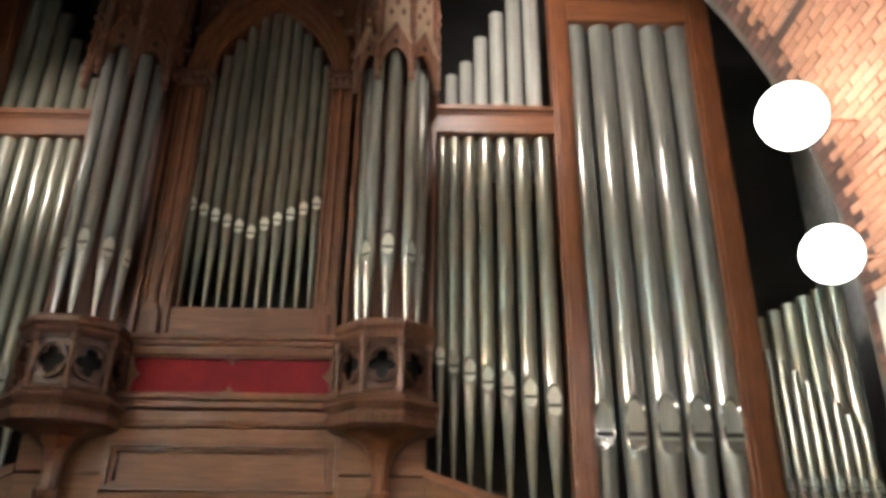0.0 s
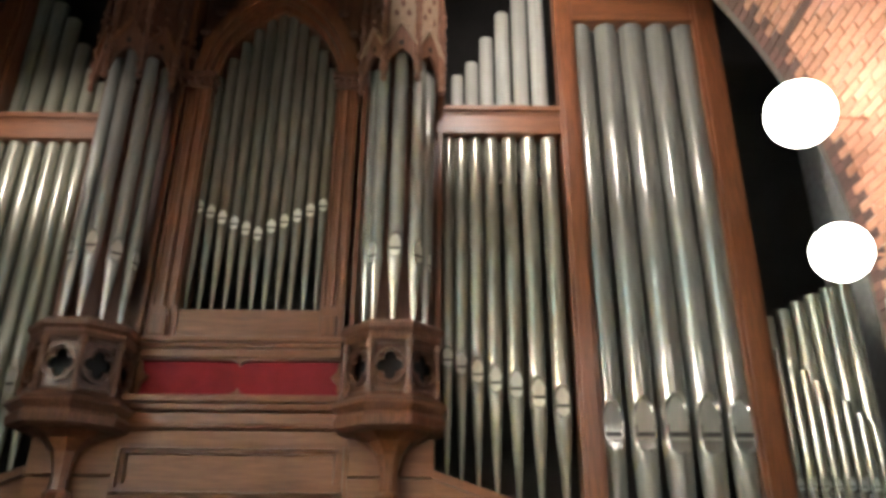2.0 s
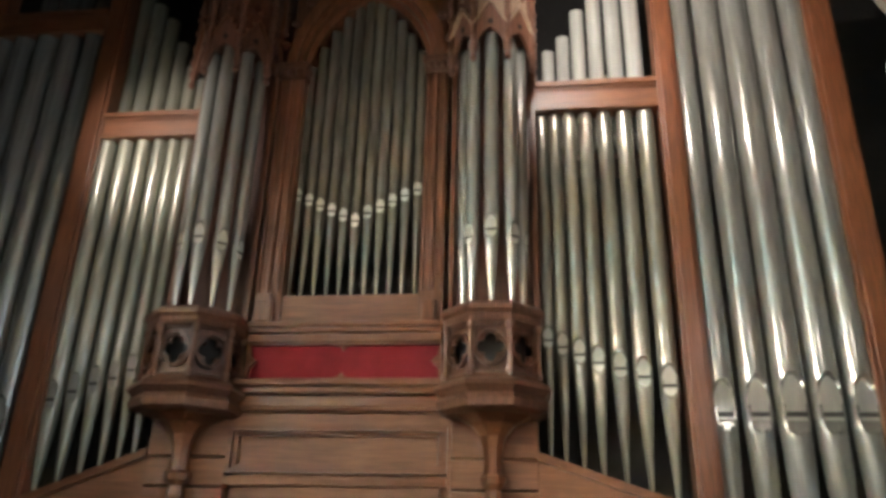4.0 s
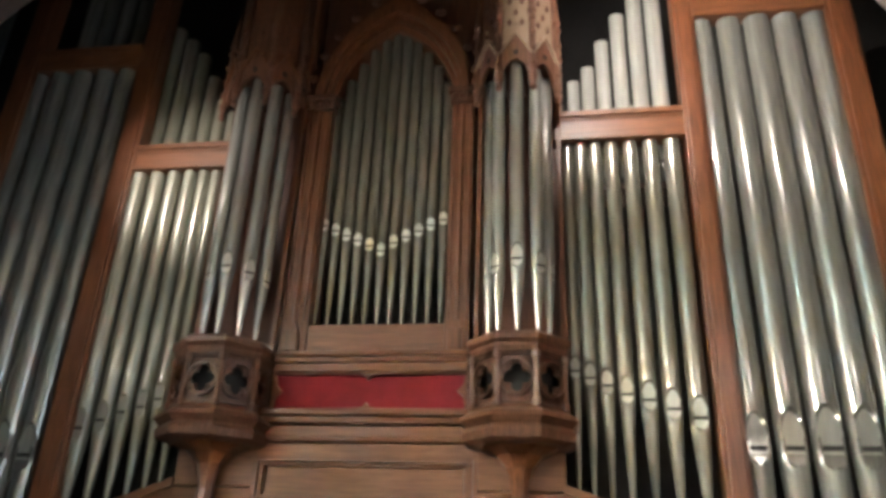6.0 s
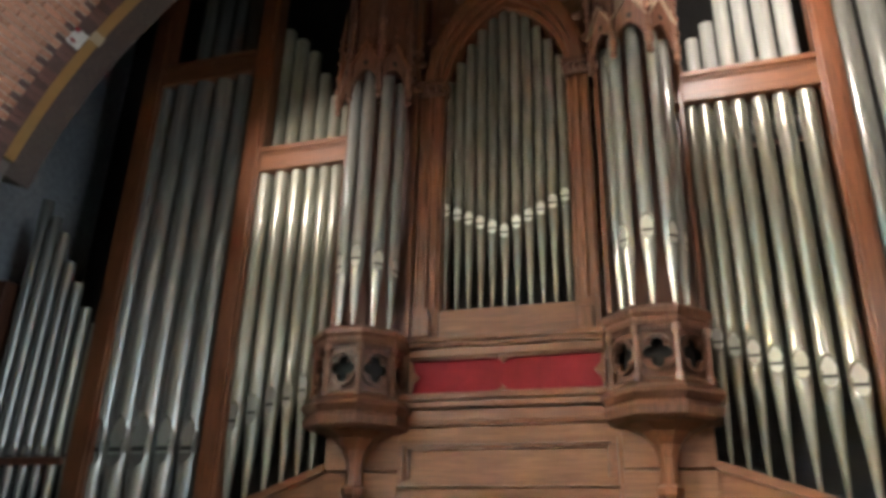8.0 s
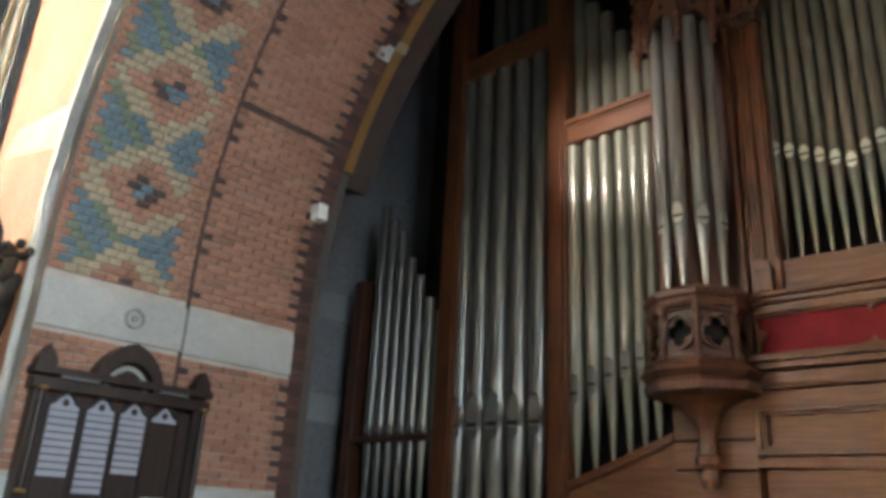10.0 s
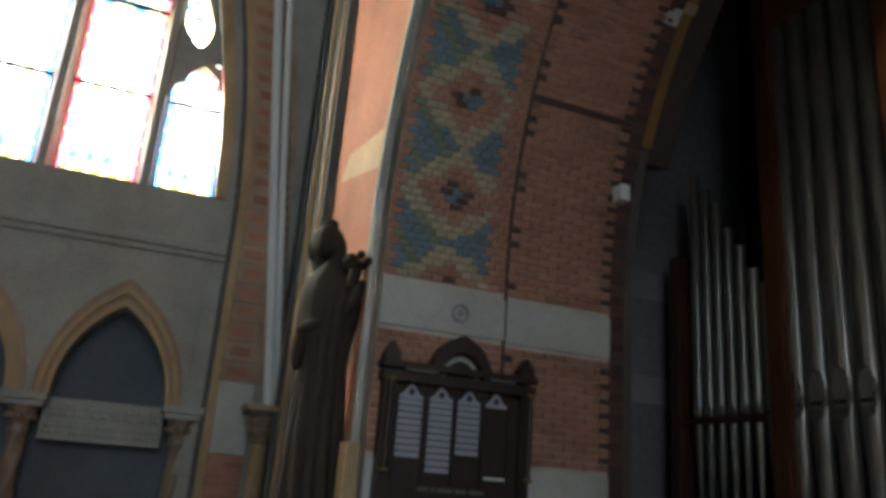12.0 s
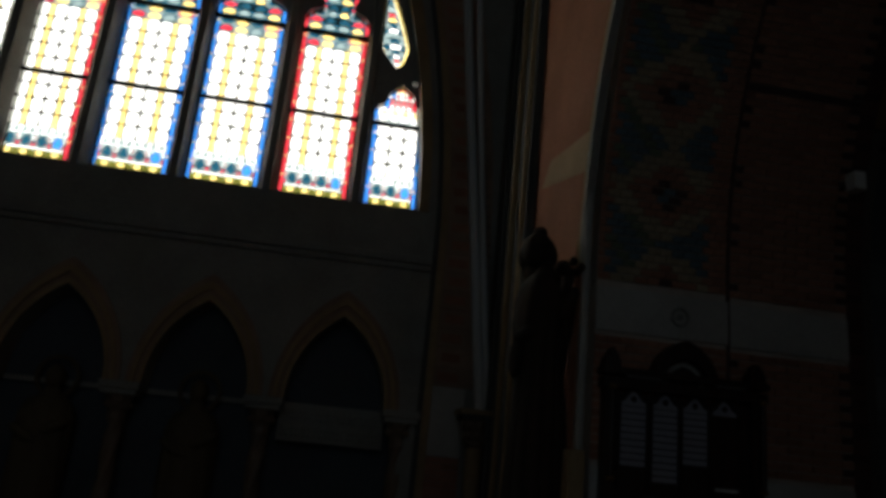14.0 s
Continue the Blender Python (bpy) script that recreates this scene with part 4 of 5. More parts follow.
    store.append((ring_pts(y, z, sm), ring_pts(y, z, shape), ring_pts(y, z, rim), inside, outside))


def cell_mesh(bm, item, slots):
    sm, shape, rim, inside, outside = item
    a, b, c = ([bm.verts.new(p) for p in q] for q in (sm, shape, rim))
    n = len(a)
    bm.faces.new(a).material_index = slots.index(inside)
    for i in range(n):
        j = (i + 1) % n
        bm.faces.new((a[i], a[j], b[j], b[i])).material_index = slots.index("lead")
        bm.faces.new((b[i], b[j], c[j], c[i])).material_index = slots.index(outside)


def light_cells(y0, y1, edge, short, head):
    """The leaded pieces of one light: border, foot with leaves, quarries with yellow stems, crown."""
    st = []
    z0, step = SILL_Z + 0.075, 0.205
    top = SILL_Z + (BAR_1 if short else BAR_2)
    b = 0.055
    z, q = z0, 0
    while z < top - 0.01:
        z1 = min(z + step, top)
        for ya, yb, white in ((y0, y0 + b, y0), (y1 - b, y1, y1)):
            lo, hi = (ya + 0.007, yb) if white == y0 else (ya, yb - 0.007)
            cell(st, lo, hi, z, z1 - 0.03, "square", edge)
            cell(st, lo, hi, z1 - 0.03, z1, "star", "yellow", edge, 0.004)
            wl = (y0, y0 + 0.007) if white == y0 else (y1 - 0.007, y1)
            cell(st, *wl, z, z1, "square", "lead", "lead", 0.002)
        z, q = z1, q + 1
    a0, a1 = y0 + b, y1 - b
    w = a1 - a0
    n = 3 if short else 4
    for k in range(n):      # foot: yellow flowers on olive, white fillet, dark leaves with red and white between, pale leaves
        ya, yb = a0 + w * k / n, a0 + w * (k + 1) / n
        d = (yb - ya) * 0.24
        cell(st, ya, ya + d, z0, z0 + 0.07, "square", "green", "lead", 0.004)
        cell(st, ya + d, yb - d, z0, z0 + 0.07, "leaf", "yellow", "green", 0.004)
        cell(st, yb - d, yb, z0, z0 + 0.07, "square", "green", "lead", 0.004)
        for c0, c1 in ((ya, ya + d * 0.62), (yb - d * 0.62, yb)):
            cell(st, c0, c1, z0 + 0.09, z0 + 0.155, "bud", "red", "teal", 0.003)
            cell(st, c0, c1, z0 + 0.155, z0 + 0.235, "leaf", "clear" if k % 2 else "pink", "pale", 0.005)
        cell(st, ya + d * 0.62, yb - d * 0.62, z0 + 0.09, z0 + 0.235, "bud", "blue" if k == n - 1 else "teal", "pale", 0.007)
        cell(st, ya, ya + (yb - ya) / 2, z0 + 0.235, z0 + 0.31, "leaf", "pale", "clear", 0.008)
        cell(st, ya + (yb - ya) / 2, yb, z0 + 0.235, z0 + 0.31, "leaf", "pale", "clear", 0.008)
    cell(st, a0, a1, z0 + 0.07, z0 + 0.09, "square", "clear", "lead", 0.003)
    stem = 0.0 if short else 0.05
    cw = (w - 2 * stem) / n
    zs = z0 + 0.31
    ze = top - (0.0 if short else 0.17)
    rows = max(1, round((ze - zs) / 0.16))
    for r in range(rows):
        za, zb = zs + (ze - zs) * r / rows, zs + (ze - zs) * (r + 1) / rows
        y = a0
        for c in range(n):
            if not short and c in (1, 3):
                cell(st, y, y + stem, za, zb, "square", "yellow", "lead", 0.005)
                y += stem
            cell(st, y, y + cw, za, zb, "round", "clear", "lead", 0.005)
            y += cw
    if not short:
        for k in range(4):
            ya, yb = a0 + w * k / 4, a0 + w * (k + 1) / 4
            cell(st, ya, yb, ze, ze + 0.09, "leaf", ("red", "yellow", "pale", "yellow")[k], ("teal", "pale", "teal", "pale")[k], 0.005)
            cell(st, ya, yb, ze + 0.09, top, "leaf", ("teal", "yellow", "teal", "yellow")[k], ("pale", "teal", "pale", "red")[k], 0.005)
    # crown above the saddle bar
    hw, yc = (y1 - y0) / 2, (y0 + y1) / 2
    for r in range(3 if short else 4):
        za = top + 0.04 + r * (0.14 if short else 0.17)
        zb = za + (0.14 if short else 0.17)
        f = (1.0, 0.62, 0.4)[r] if short else (1.0, 0.85, 0.55, 0.5)[r]
        m = 4 if f > 0.6 else 2
        side_glass = "red" if short and r else edge
        cell(st, yc - hw * f, yc - hw * f + 0.05, za, zb, "square", edge)
        cell(st, yc + hw * f - 0.05, yc + hw * f, za, zb, "square", side_glass)
        wi = 2 * hw * f - 0.1
        for k in range(m):
            ya, yb = yc - wi / 2 + wi * k / m, yc - wi / 2 + wi * (k + 1) / m
            zm = (za + zb) / 2
            mid = k in (m // 2, (m - 1) // 2)
            if short:
                lower, upper = (("clear", "pale"), ("yellow", "clear")) if r == 0 else (("clear", "red"), ("red", "pale"))
                if r == 2:
                    lower, upper = ("red", "clear"), ("red", "yellow")
            else:
                lower, upper = (("pale", "teal"), ("teal", "lead")) if mid else (("teal", "pale"), ("red", "teal"))
                if (r + k) % 3 == 0:
                    lower = ("yellow", "teal")
            cell(st, ya, yb, za, zm, "leaf", *lower, 0.006)
            cell(st, ya, yb, zm, zb, "leaf", *upper, 0.006)
    return st


SLOTS = list(GLASS) + ["lead"]
MATS = [GLASS[k] for k in GLASS] + [LEAD]
shown = 0
for mirror in (False, True):
    for j, (ya, yb) in enumerate(LIGHTS):
        y0, y1 = (ya, yb) if not mirror else (2 * WIN_C - yb, 2 * WIN_C - ya)
        short = j == 4
        edge = ("red", "blue", "blue", "red", "blue")[j]
        cells = light_cells(y0, y1, edge, short, None)
        rest = bmesh.new()
        for it in cells:
            big = (it[2][4][2] - it[2][12][2]) > 0.05
            if not mirror and big and shown < 300:
                bm = bmesh.new()
                cell_mesh(bm, it, SLOTS)
                part("pane", bm, MATS, window)
                shown += 1
            else:
                cell_mesh(rest, it, SLOTS)
        tagged(part("small_panes", rest, MATS, window), kind="stuff")
        top = SILL_Z + (BAR_1 if short else BAR_2)
        for zb in ([BAR_1] if short else [BAR_1, BAR_2]):
            part("saddle_bar", boxes((XG - 0.015, XG + 0.03, y0 - 0.02, y1 + 0.02, SILL_Z + zb - 0.02, SILL_Z + zb + 0.024)), LEAD, window)
        # stone head: shoulders round the stepped crown
        hw, yc = (y1 - y0) / 2, (y0 + y1) / 2
        seq = ((1.0, 0.04), (1.0, 0.12), (0.97, 0.18), (0.84, 0.235), (0.62, 0.265), (0.48, 0.285), (0.46, 0.34), (0.56, 0.42), (0.55, 0.52), (0.4, 0.64), (0.0, 0.74))
        inn = [(yc - hw * f, top + h) for f, h in seq] + [(yc + hw * f, top + h) for f, h in seq[-2::-1]]
        edge_y = (LIGHTS[j][1] + 0.10) - (LIGHTS[j][0] + LIGHTS[j][1]) / 2
        cap = top + 1.1
        out = [(yc + (edge_y if y > yc else -edge_y if y < yc else 0), top + 0.04 if i in (0, len(inn) - 1) else (z if i in (1, len(inn) - 2) else cap)) for i, (y, z) in enumerate(inn)]
        if not short:
            part("light_head", band(bmesh.new(), inn, out, XG - 0.06, XG + 0.08, YZ), PLASTER, window, "cusped stone head of a light")
        # jambs of the light
        nxt = LIGHTS[j + 1][0] if j < 4 else yb + 0.2
        m0, m1 = (yb, nxt) if not mirror else (2 * WIN_C - nxt, 2 * WIN_C - yb)
        bm = bmesh.new()
        mc = (m0 + m1) / 2
        prism(bm, [(m0, XG + 0.02), (mc - 0.035, XG + 0.13), (mc + 0.035, XG + 0.13), (m1, XG + 0.02), (m1, XG - 0.1), (m0, XG - 0.1)], SILL_Z, SILL_Z + (4.6, 4.2, 3.7, 3.0, 1.6)[j], lambda u, v, w: (v, u, w))
        part("mullion", bm, PLASTER, window, "grey stone mullion")
bm = bmesh.new()
mc = WIN_C
prism(bm, [(mc - 0.13, XG + 0.02), (mc - 0.04, XG + 0.14), (mc + 0.04, XG + 0.14), (mc + 0.13, XG + 0.02), (mc + 0.12, XG - 0.1), (mc - 0.12, XG - 0.1)], SILL_Z, SILL_Z + 5.2, lambda u, v, w: (v, u, w))
part("mullion", bm, PLASTER, window, "grey stone mullion")

# tracery over the short light: a leaning drop-shaped piece and two small eyes in a stone plate
def win_edge(z):
    """Edge of the window's opening at a height."""
    r = (HALF * HALF + RISE * RISE) / (2 * HALF)
    return WIN_C + HALF - (r - math.sqrt(r * r - max(0.0, z - SPRING) ** 2))


def pierced(outer, holes, x0, x1):
    """A plate with holes through it, from x0 to x1."""
    bm = bmesh.new()
    edges = []
    for loop in [outer] + holes:
        vs = [bm.verts.new((x0, y, z)) for y, z in loop]
        edges += [bm.edges.new((vs[i], vs[(i + 1) % len(vs)])) for i in range(len(vs))]
    fill = bmesh.ops.triangle_fill(bm, edges=edges, use_beauty=True)
    faces = [g for g in fill["geom"] if isinstance(g, bmesh.types.BMFace)]
    ext = bmesh.ops.extrude_face_region(bm, geom=faces)
    for v in ext["geom"]:
        if isinstance(v, bmesh.types.BMVert):
            v.co.x = x1
    return bm


yc, zc = 0.185, Z + 4.42
LEAN = -0.2


def drop_point(t, k=1.0):
    c, s = math.cos(t), math.sin(t)
    h = k * s * (0.28 if s < 0 else 0.85)
    w = k * 0.157 * c * ((1 - 0.35 * abs(s)) if s < 0 else 1 - 0.6 * s ** 1.2)
    return (yc + w + LEAN * h, zc + h)


drop = [drop_point(2 * math.pi * q / 32) for q in range(32)]
eye_ring = lambda y, z, r: [(y + r * math.cos(2 * math.pi * q / 10), z + r * math.sin(2 * math.pi * q / 10)) for q in range(10)]
EYES = ((0.0, Z + 3.95, 0.030), (0.455, Z + 3.97, 0.034))
EYES_ROUND = [eye_ring(*e) for e in EYES]
head_mid = (LIGHTS[4][0] + LIGHTS[4][1]) / 2
head_half = (LIGHTS[4][1] - LIGHTS[4][0]) / 2
HEAD = ((1.0, 0.03), (1.0, 0.12), (0.93, 0.18), (0.72, 0.215), (0.60, 0.235), (0.57, 0.29), (0.45, 0.36), (0.2, 0.42))
head_line = [(head_mid - head_half * f, SILL_Z + BAR_1 + h) for f, h in HEAD] + [(head_mid, SILL_Z + BAR_1 + 0.455)] + [(head_mid + head_half * f, SILL_Z + BAR_1 + h) for f, h in HEAD[::-1]]
z_low = SILL_Z + BAR_1 + 0.03
side_l = -0.07
right = [(win_edge(z) + 0.06, z) for z in (Z + 5.6, Z + 5.2, Z + 4.8, Z + 4.4, Z + 4.0, Z + 3.7)] + [(0.70, z_low)]
outer = [(side_l, z_low), (side_l, Z + 5.6)] + right + head_line[::-1]
part("tracery_plate", pierced(outer, [drop] + EYES_ROUND, XG - 0.05, XG + 0.07), PLASTER, window, "stone tracery round a drop-shaped piece")
for ring in EYES_ROUND:
    bm = bmesh.new()
    bm.faces.new([bm.verts.new((XG, y, z)) for y, z in ring])
    part("pane", bm, GLASS["clear"], window)
bm = bmesh.new()
a = [bm.verts.new((XG, y, z)) for y, z in drop]
b2 = [bm.verts.new((XG, *drop_point(2 * math.pi * q / 32, 0.84))) for q in range(32)]
for i in range(32):
    bm.faces.new((a[i], a[(i + 1) % 32], b2[(i + 1) % 32], b2[i]))
part("pane", bm, GLASS["yellow"], window)
bm = bmesh.new()       # unseen sheet added to dim the daylight from the window's top
box(bm, XG - 0.09, XG - 0.08, WIN_C - HALF, WIN_C + HALF, Z + 5.6, ROOM_TOP - 0.3)
part("upper_pane", bm, GLASS["pale"], window, "unseen pale sheet over the top of the window")


def drop_half(z):
    """Half the width of the glass inside the drop's yellow edge at a height over its middle."""
    f = min(1.0, abs(z) / (0.235 if z < 0 else 0.71))
    return 0.13 * math.sqrt(1 - f * f) * ((1 - 0.35 * f) if z < 0 else 1 - 0.6 * f ** 1.2)


DROP = (("red", 0.05), ("clear", 0.05), ("teal", 0.06), ("clear", 0.07), ("teal", 0.07), ("pale", 0.06), ("clear", 0.06), ("teal", 0.07), ("yellow", 0.06), ("red", 0.06), ("pale", 0.08), ("teal", 0.09), ("clear", 0.08), ("red", 0.1))
zz = -0.23
for g, h in DROP:
    low, high = zz + 0.008, zz + h
    for u0, u1, glass in ((-1, -0.45, "teal" if g == "clear" else "pale"), (-0.45, 0.45, g), (0.45, 1, "teal" if g == "clear" else "pale")):
        arc = [(u0 + (u1 - u0) * q / 4, 0.6 * (1 - (u0 + (u1 - u0) * q / 4) ** 2)) for q in range(5)]      # each piece bows upward like a leaf
        under = [(yc + LEAN * low + u * drop_half(low), zc + low + v * 0.05) for u, v in arc]
        over = [(yc + LEAN * high + u * drop_half(high), zc + high + v * 0.05) for u, v in arc[::-1]]
        bm = bmesh.new()
        bm.faces.new([bm.verts.new((XG, y, z)) for y, z in under + over])
        part("pane", bm, GLASS[glass], window)
        part("lead_came", band(bmesh.new(), under, [(y, z - 0.008) for y, z in under], XG - 0.006, XG + 0.006, YZ), LEAD, window)
    zz += h
bm = bmesh.new()   # solid stone over and beside the short light
box(bm, XG - 0.06, XG + 0.05, 0.612, 0.70, SILL_Z, z_low)
part("tracery_plate", bm, PLASTER, window)
part("window_sill", boxes((X_WIN - 0.45, X_WIN - 0.002, WIN_C - HALF, WIN_C + HALF, SILL_Z - 0.06, SILL_Z)), PLASTER, window)

part("sill_fillet", boxes((XG - 0.03, XG + 0.03, WIN_C - HALF, WIN_C + HALF, SILL_Z, SILL_Z + 0.073)), PLASTER, window)

structure("wall_west_end", boxes((X_WIN - 0.3, X_WIN, 0.68, W1, 0, Z + 1.5)), PLASTER, "plain wall end beside the blind arcade", "wall")

# bright daylight beyond the glass
bm = bmesh.new()
box(bm, X_WIN - 2.4, X_WIN - 2.35, WIN_C - 7, WIN_C + 6, SILL_Z - 2.5, ROOM_TOP + 1)
backdrop = structure("backdrop", bm, glow("daylight", (1.0, 0.985, 0.95), DAY_GLOW), "bright overcast daylight beyond the window")

# ---- blind arcade under the window ----
ARC_P, ARC_C0, ARC_SPR = 1.285, 0.035, Z + 0.48
arcade_centres = [ARC_C0 - ARC_P * k for k in range(6)]
for k, yc in enumerate(arcade_centres):
    e = thing("blind_arch", (X_WIN, yc, Z), "pale moulded pointed blind arch on short columns", "arch", "blind arcade")
    bm = bmesh.new()
    inn = pointed(yc, 0.47, ARC_SPR, 0.83, 10)
    hw = ARC_P / 2
    up = [(yc + (y - yc) / 0.47 * hw if abs(y - yc) > 0.001 else yc, Z + 1.5) for y, z in inn]
    band(bm, [inn[0]] + inn + [inn[-1]], [(yc - hw, ARC_SPR)] + up + [(yc + hw, ARC_SPR)], X_WIN - 0.3, X_WIN, YZ)
    part("spandrel", bm, PLASTER, e)
    for a, b, dx, mt in ((0.47, 0.505, 0.03, PLASTER_CREAM), (0.505, 0.535, 0.018, BRICK_PALE), (0.535, 0.575, 0.05, PLASTER_CREAM), (0.575, 0.615, 0.03, BRICK_PALE)):
        bm = bmesh.new()
        band(bm, pointed(yc, a, ARC_SPR, a * 1.766, 14), pointed(yc, b, ARC_SPR, b * 1.766, 14), X_WIN - 0.02, X_WIN + dx, YZ)
        part("arch_moulding", bm, mt, e)
for k in range(7):
    yc = ARC_C0 + ARC_P / 2 - ARC_P * k
    e = thing("column", (X_WIN - 0.05, yc, 0), "short painted column with carved capital", "column", "arcade columns")
    bm = bmesh.new()
    rows = [[bm.verts.new((X_WIN - 0.06 + r * (1 + tw * math.cos(3 * a - 14 * z)) * math.cos(a), yc + r * (1 + tw * math.cos(3 * a - 14 * z)) * math.sin(a), z)) for a in [2 * math.pi * q / 18 for q in range(18)]]
            for r, z, tw in [(0.11, 0.0, 0), (0.11, 0.12, 0), (0.07, 0.2, 0)] + [(0.068, 0.22 + (Z - 0.12) * q / 40, 0.16) for q in range(41)] + [(0.078, Z + 0.12, 0)]]
    for lo, hi in zip(rows, rows[1:]):
        for q in range(18):
            bm.faces.new((lo[q], lo[(q + 1) % 18], hi[(q + 1) % 18], hi[q]))
    part("shaft", bm, GILT, e, "twisted painted shaft", True)
    bm = bmesh.new()
    lathe(bm, [(0.075, Z + 0.12), (0.085, Z + 0.15), (0.08, Z + 0.2), (0.12, Z + 0.33), (0.13, Z + 0.36)], X_WIN - 0.06, yc, 8, radians(22.5))
    cap = part("capital", bm, GILT, e, "carved leaf capital")
    for q in range(8):
        a = radians(45 * q)
        bm = bmesh.new()
        bmesh.ops.create_icosphere(bm, subdivisions=1, radius=0.035, matrix=Matrix.Translation((X_WIN - 0.06 + 0.1 * math.cos(a), yc + 0.1 * math.sin(a), Z + 0.27)))
        part("leaf", bm, GILT, cap)
    part("abacus", boxes((X_WIN - 0.22, X_WIN + 0.08, yc - 0.16, yc + 0.16, Z + 0.36, Z + 0.41), (X_WIN - 0.24, X_WIN + 0.1, yc - 0.18, yc + 0.18, Z + 0.41, Z + 0.48), bev=0.01), PLASTER, e)
for k in (0,):
    yc = arcade_centres[k]
    e = thing("relief_panel", (X_WIN - 0.2, yc, Z), "carved stone frieze panel in the blind arch", "relief")
    bm = boxes((X_WIN - 0.3, X_WIN - 0.12, yc - 0.50, yc + 0.50, Z + 0.10, Z + 0.46), bev=0.012)
    part("slab", bm, PLASTER, e)
    for q in range(9):
        for row in range(2):
            bm = bmesh.new()
            u, v = yc - 0.42 + 0.105 * q, Z + 0.20 + 0.15 * row
            for p in range(4):
                t = radians(45 + 90 * p)
                bmesh.ops.create_icosphere(bm, subdivisions=1, radius=0.032, matrix=Matrix.Translation((X_WIN - 0.118, u + 0.026 * math.cos(t), v + 0.036 * math.sin(t))) @ Matrix.Rotation(t, 4, "X") @ Matrix.Diagonal((0.6, 1.2, 0.8, 1)))
            part("rosette", bm, PLASTER, e)


def saint(y):
    """A plain standing figure shape with a round plate behind its head, all one mesh."""
    bm = bmesh.new()
    x = X_WIN - 0.13
    rings = []
    for r, z in [(0.2, -1.1), (0.22, -0.7), (0.23, -0.4), (0.235, -0.2), (0.24, -0.05), (0.245, 0.1), (0.225, 0.18), (0.18, 0.25), (0.08, 0.31), (0.06, 0.38)]:
        ring = []
        for k in range(60):
            a = 2 * math.pi * k / 60
            f = 1 + 0.2 * min(1, max(0, (0.3 - z) / 0.5)) * (abs(math.sin(a * 5 + 1.2 * math.sin(4 * z + 1))) ** 0.6 - 0.7)
            ring.append(bm.verts.new((x + 0.75 * r * f * math.cos(a), y + r * f * math.sin(a), Z + z)))
        rings.append(ring)
    for lo, hi in zip(rings, rings[1:]):
        for k in range(60):
            bm.faces.new((lo[k], lo[(k + 1) % 60], hi[(k + 1) % 60], hi[k]))
    for side in (-1, 1):     # forearms folded before the chest
        bmesh.ops.create_uvsphere(bm, u_segments=14, v_segments=10, radius=1.0, matrix=Matrix.Translation((x + 0.15, y + 0.11 * side, Z - 0.02 + 0.04 * side)) @ Matrix.Rotation(radians(28 * side), 4, "X") @ Matrix.Diagonal((0.06, 0.15, 0.055, 1)))
    bmesh.ops.create_uvsphere(bm, u_segments=16, v_segments=12, radius=0.105, matrix=Matrix.Translation((x, y, Z + 0.46)) @ Matrix.Diagonal((0.9, 0.8, 1.1, 1)))
    ring = [(y + 0.20 * math.cos(2 * math.pi * q / 32), Z + 0.47 + 0.20 * math.sin(2 * math.pi * q / 32)) for q in range(32)]
    hole = [(y + 0.165 * math.cos(2 * math.pi * q / 32), Z + 0.47 + 0.165 * math.sin(2 * math.pi * q / 32)) for q in range(32)]
    band(bm, hole, ring, x - 0.06, x - 0.03, YZ, True)
    tagged(part("statue", bm, SAINT, None, "plain painted figure with a round halo in a niche", True), "", "statue", "niche statues")


for k in (1, 2, 3):
    saint(arcade_centres[k] + 0.03)
for k in (1, 2, 3):
    yc = arcade_centres[k]
    structure("trim_niche_rail", boxes((X_WIN - 0.3, X_WIN - 0.24, yc - 0.46, yc + 0.46, Z + 0.40, Z + 0.45)), PLASTER, "thin stone ledge inside a niche", "trim")

# ---- corner by the arch: ribs, colonnettes, statue, memorial board ----
def colonnette(x, y, r, z0, z1, cap_z, mat, label):
    e = thing("colonnette", (x, y, z0), label, "column")
    bm = bmesh.new()
    lathe(bm, [(r * 1.7, z0), (r * 1.7, z0 + 0.1), (r, z0 + 0.18), (r, cap_z)], x, y, 14)
    part("shaft", bm, mat, e, "", True)
    bm = bmesh.new()
    lathe(bm, [(r, cap_z), (r * 1.25, cap_z + 0.03), (r * 1.1, cap_z + 0.05), (r * 1.9, cap_z + 0.24), (r * 2.1, cap_z + 0.25)], x, y, 8, radians(22.5))
    cap = part("capital", bm, GILT, e, "carved leaf capital with gilded edge")
    for q in range(8):
        a = radians(45 * q)
        for z, k in ((0.19, 1.0), (0.11, 0.8)):
            bm = bmesh.new()
            bmesh.ops.create_icosphere(bm, subdivisions=2, radius=1.0, matrix=Matrix.Translation((x + r * 1.55 * k * math.cos(a + z), y + r * 1.55 * k * math.sin(a + z), cap_z + z)) @ Matrix.Diagonal((r * 0.42, r * 0.42, r * 0.62, 1)))
            part("leaf", bm, GILT, cap)
    part("abacus", boxes((x - r * 2.1, x + r * 2.1, y - r * 2.1, y + r * 2.1, cap_z + 0.25, cap_z + 0.29), bev=0.01), RIB_BLUE, e)
    part("abacus", boxes((x - r * 2.4, x + r * 2.4, y - r * 2.4, y + r * 2.4, cap_z + 0.29, cap_z + 0.34), bev=0.01), PLASTER_CREAM, e, "cream painted top slab")
    return e


corner = colonnette(X_WIN + 0.30, Y_NEAR - 0.20, 0.075, 0, Z + 4, Z + 0.2, PLASTER_CREAM, "corner column with carved capital under the vault rib")
# a thin rib rising from the capital beside the window


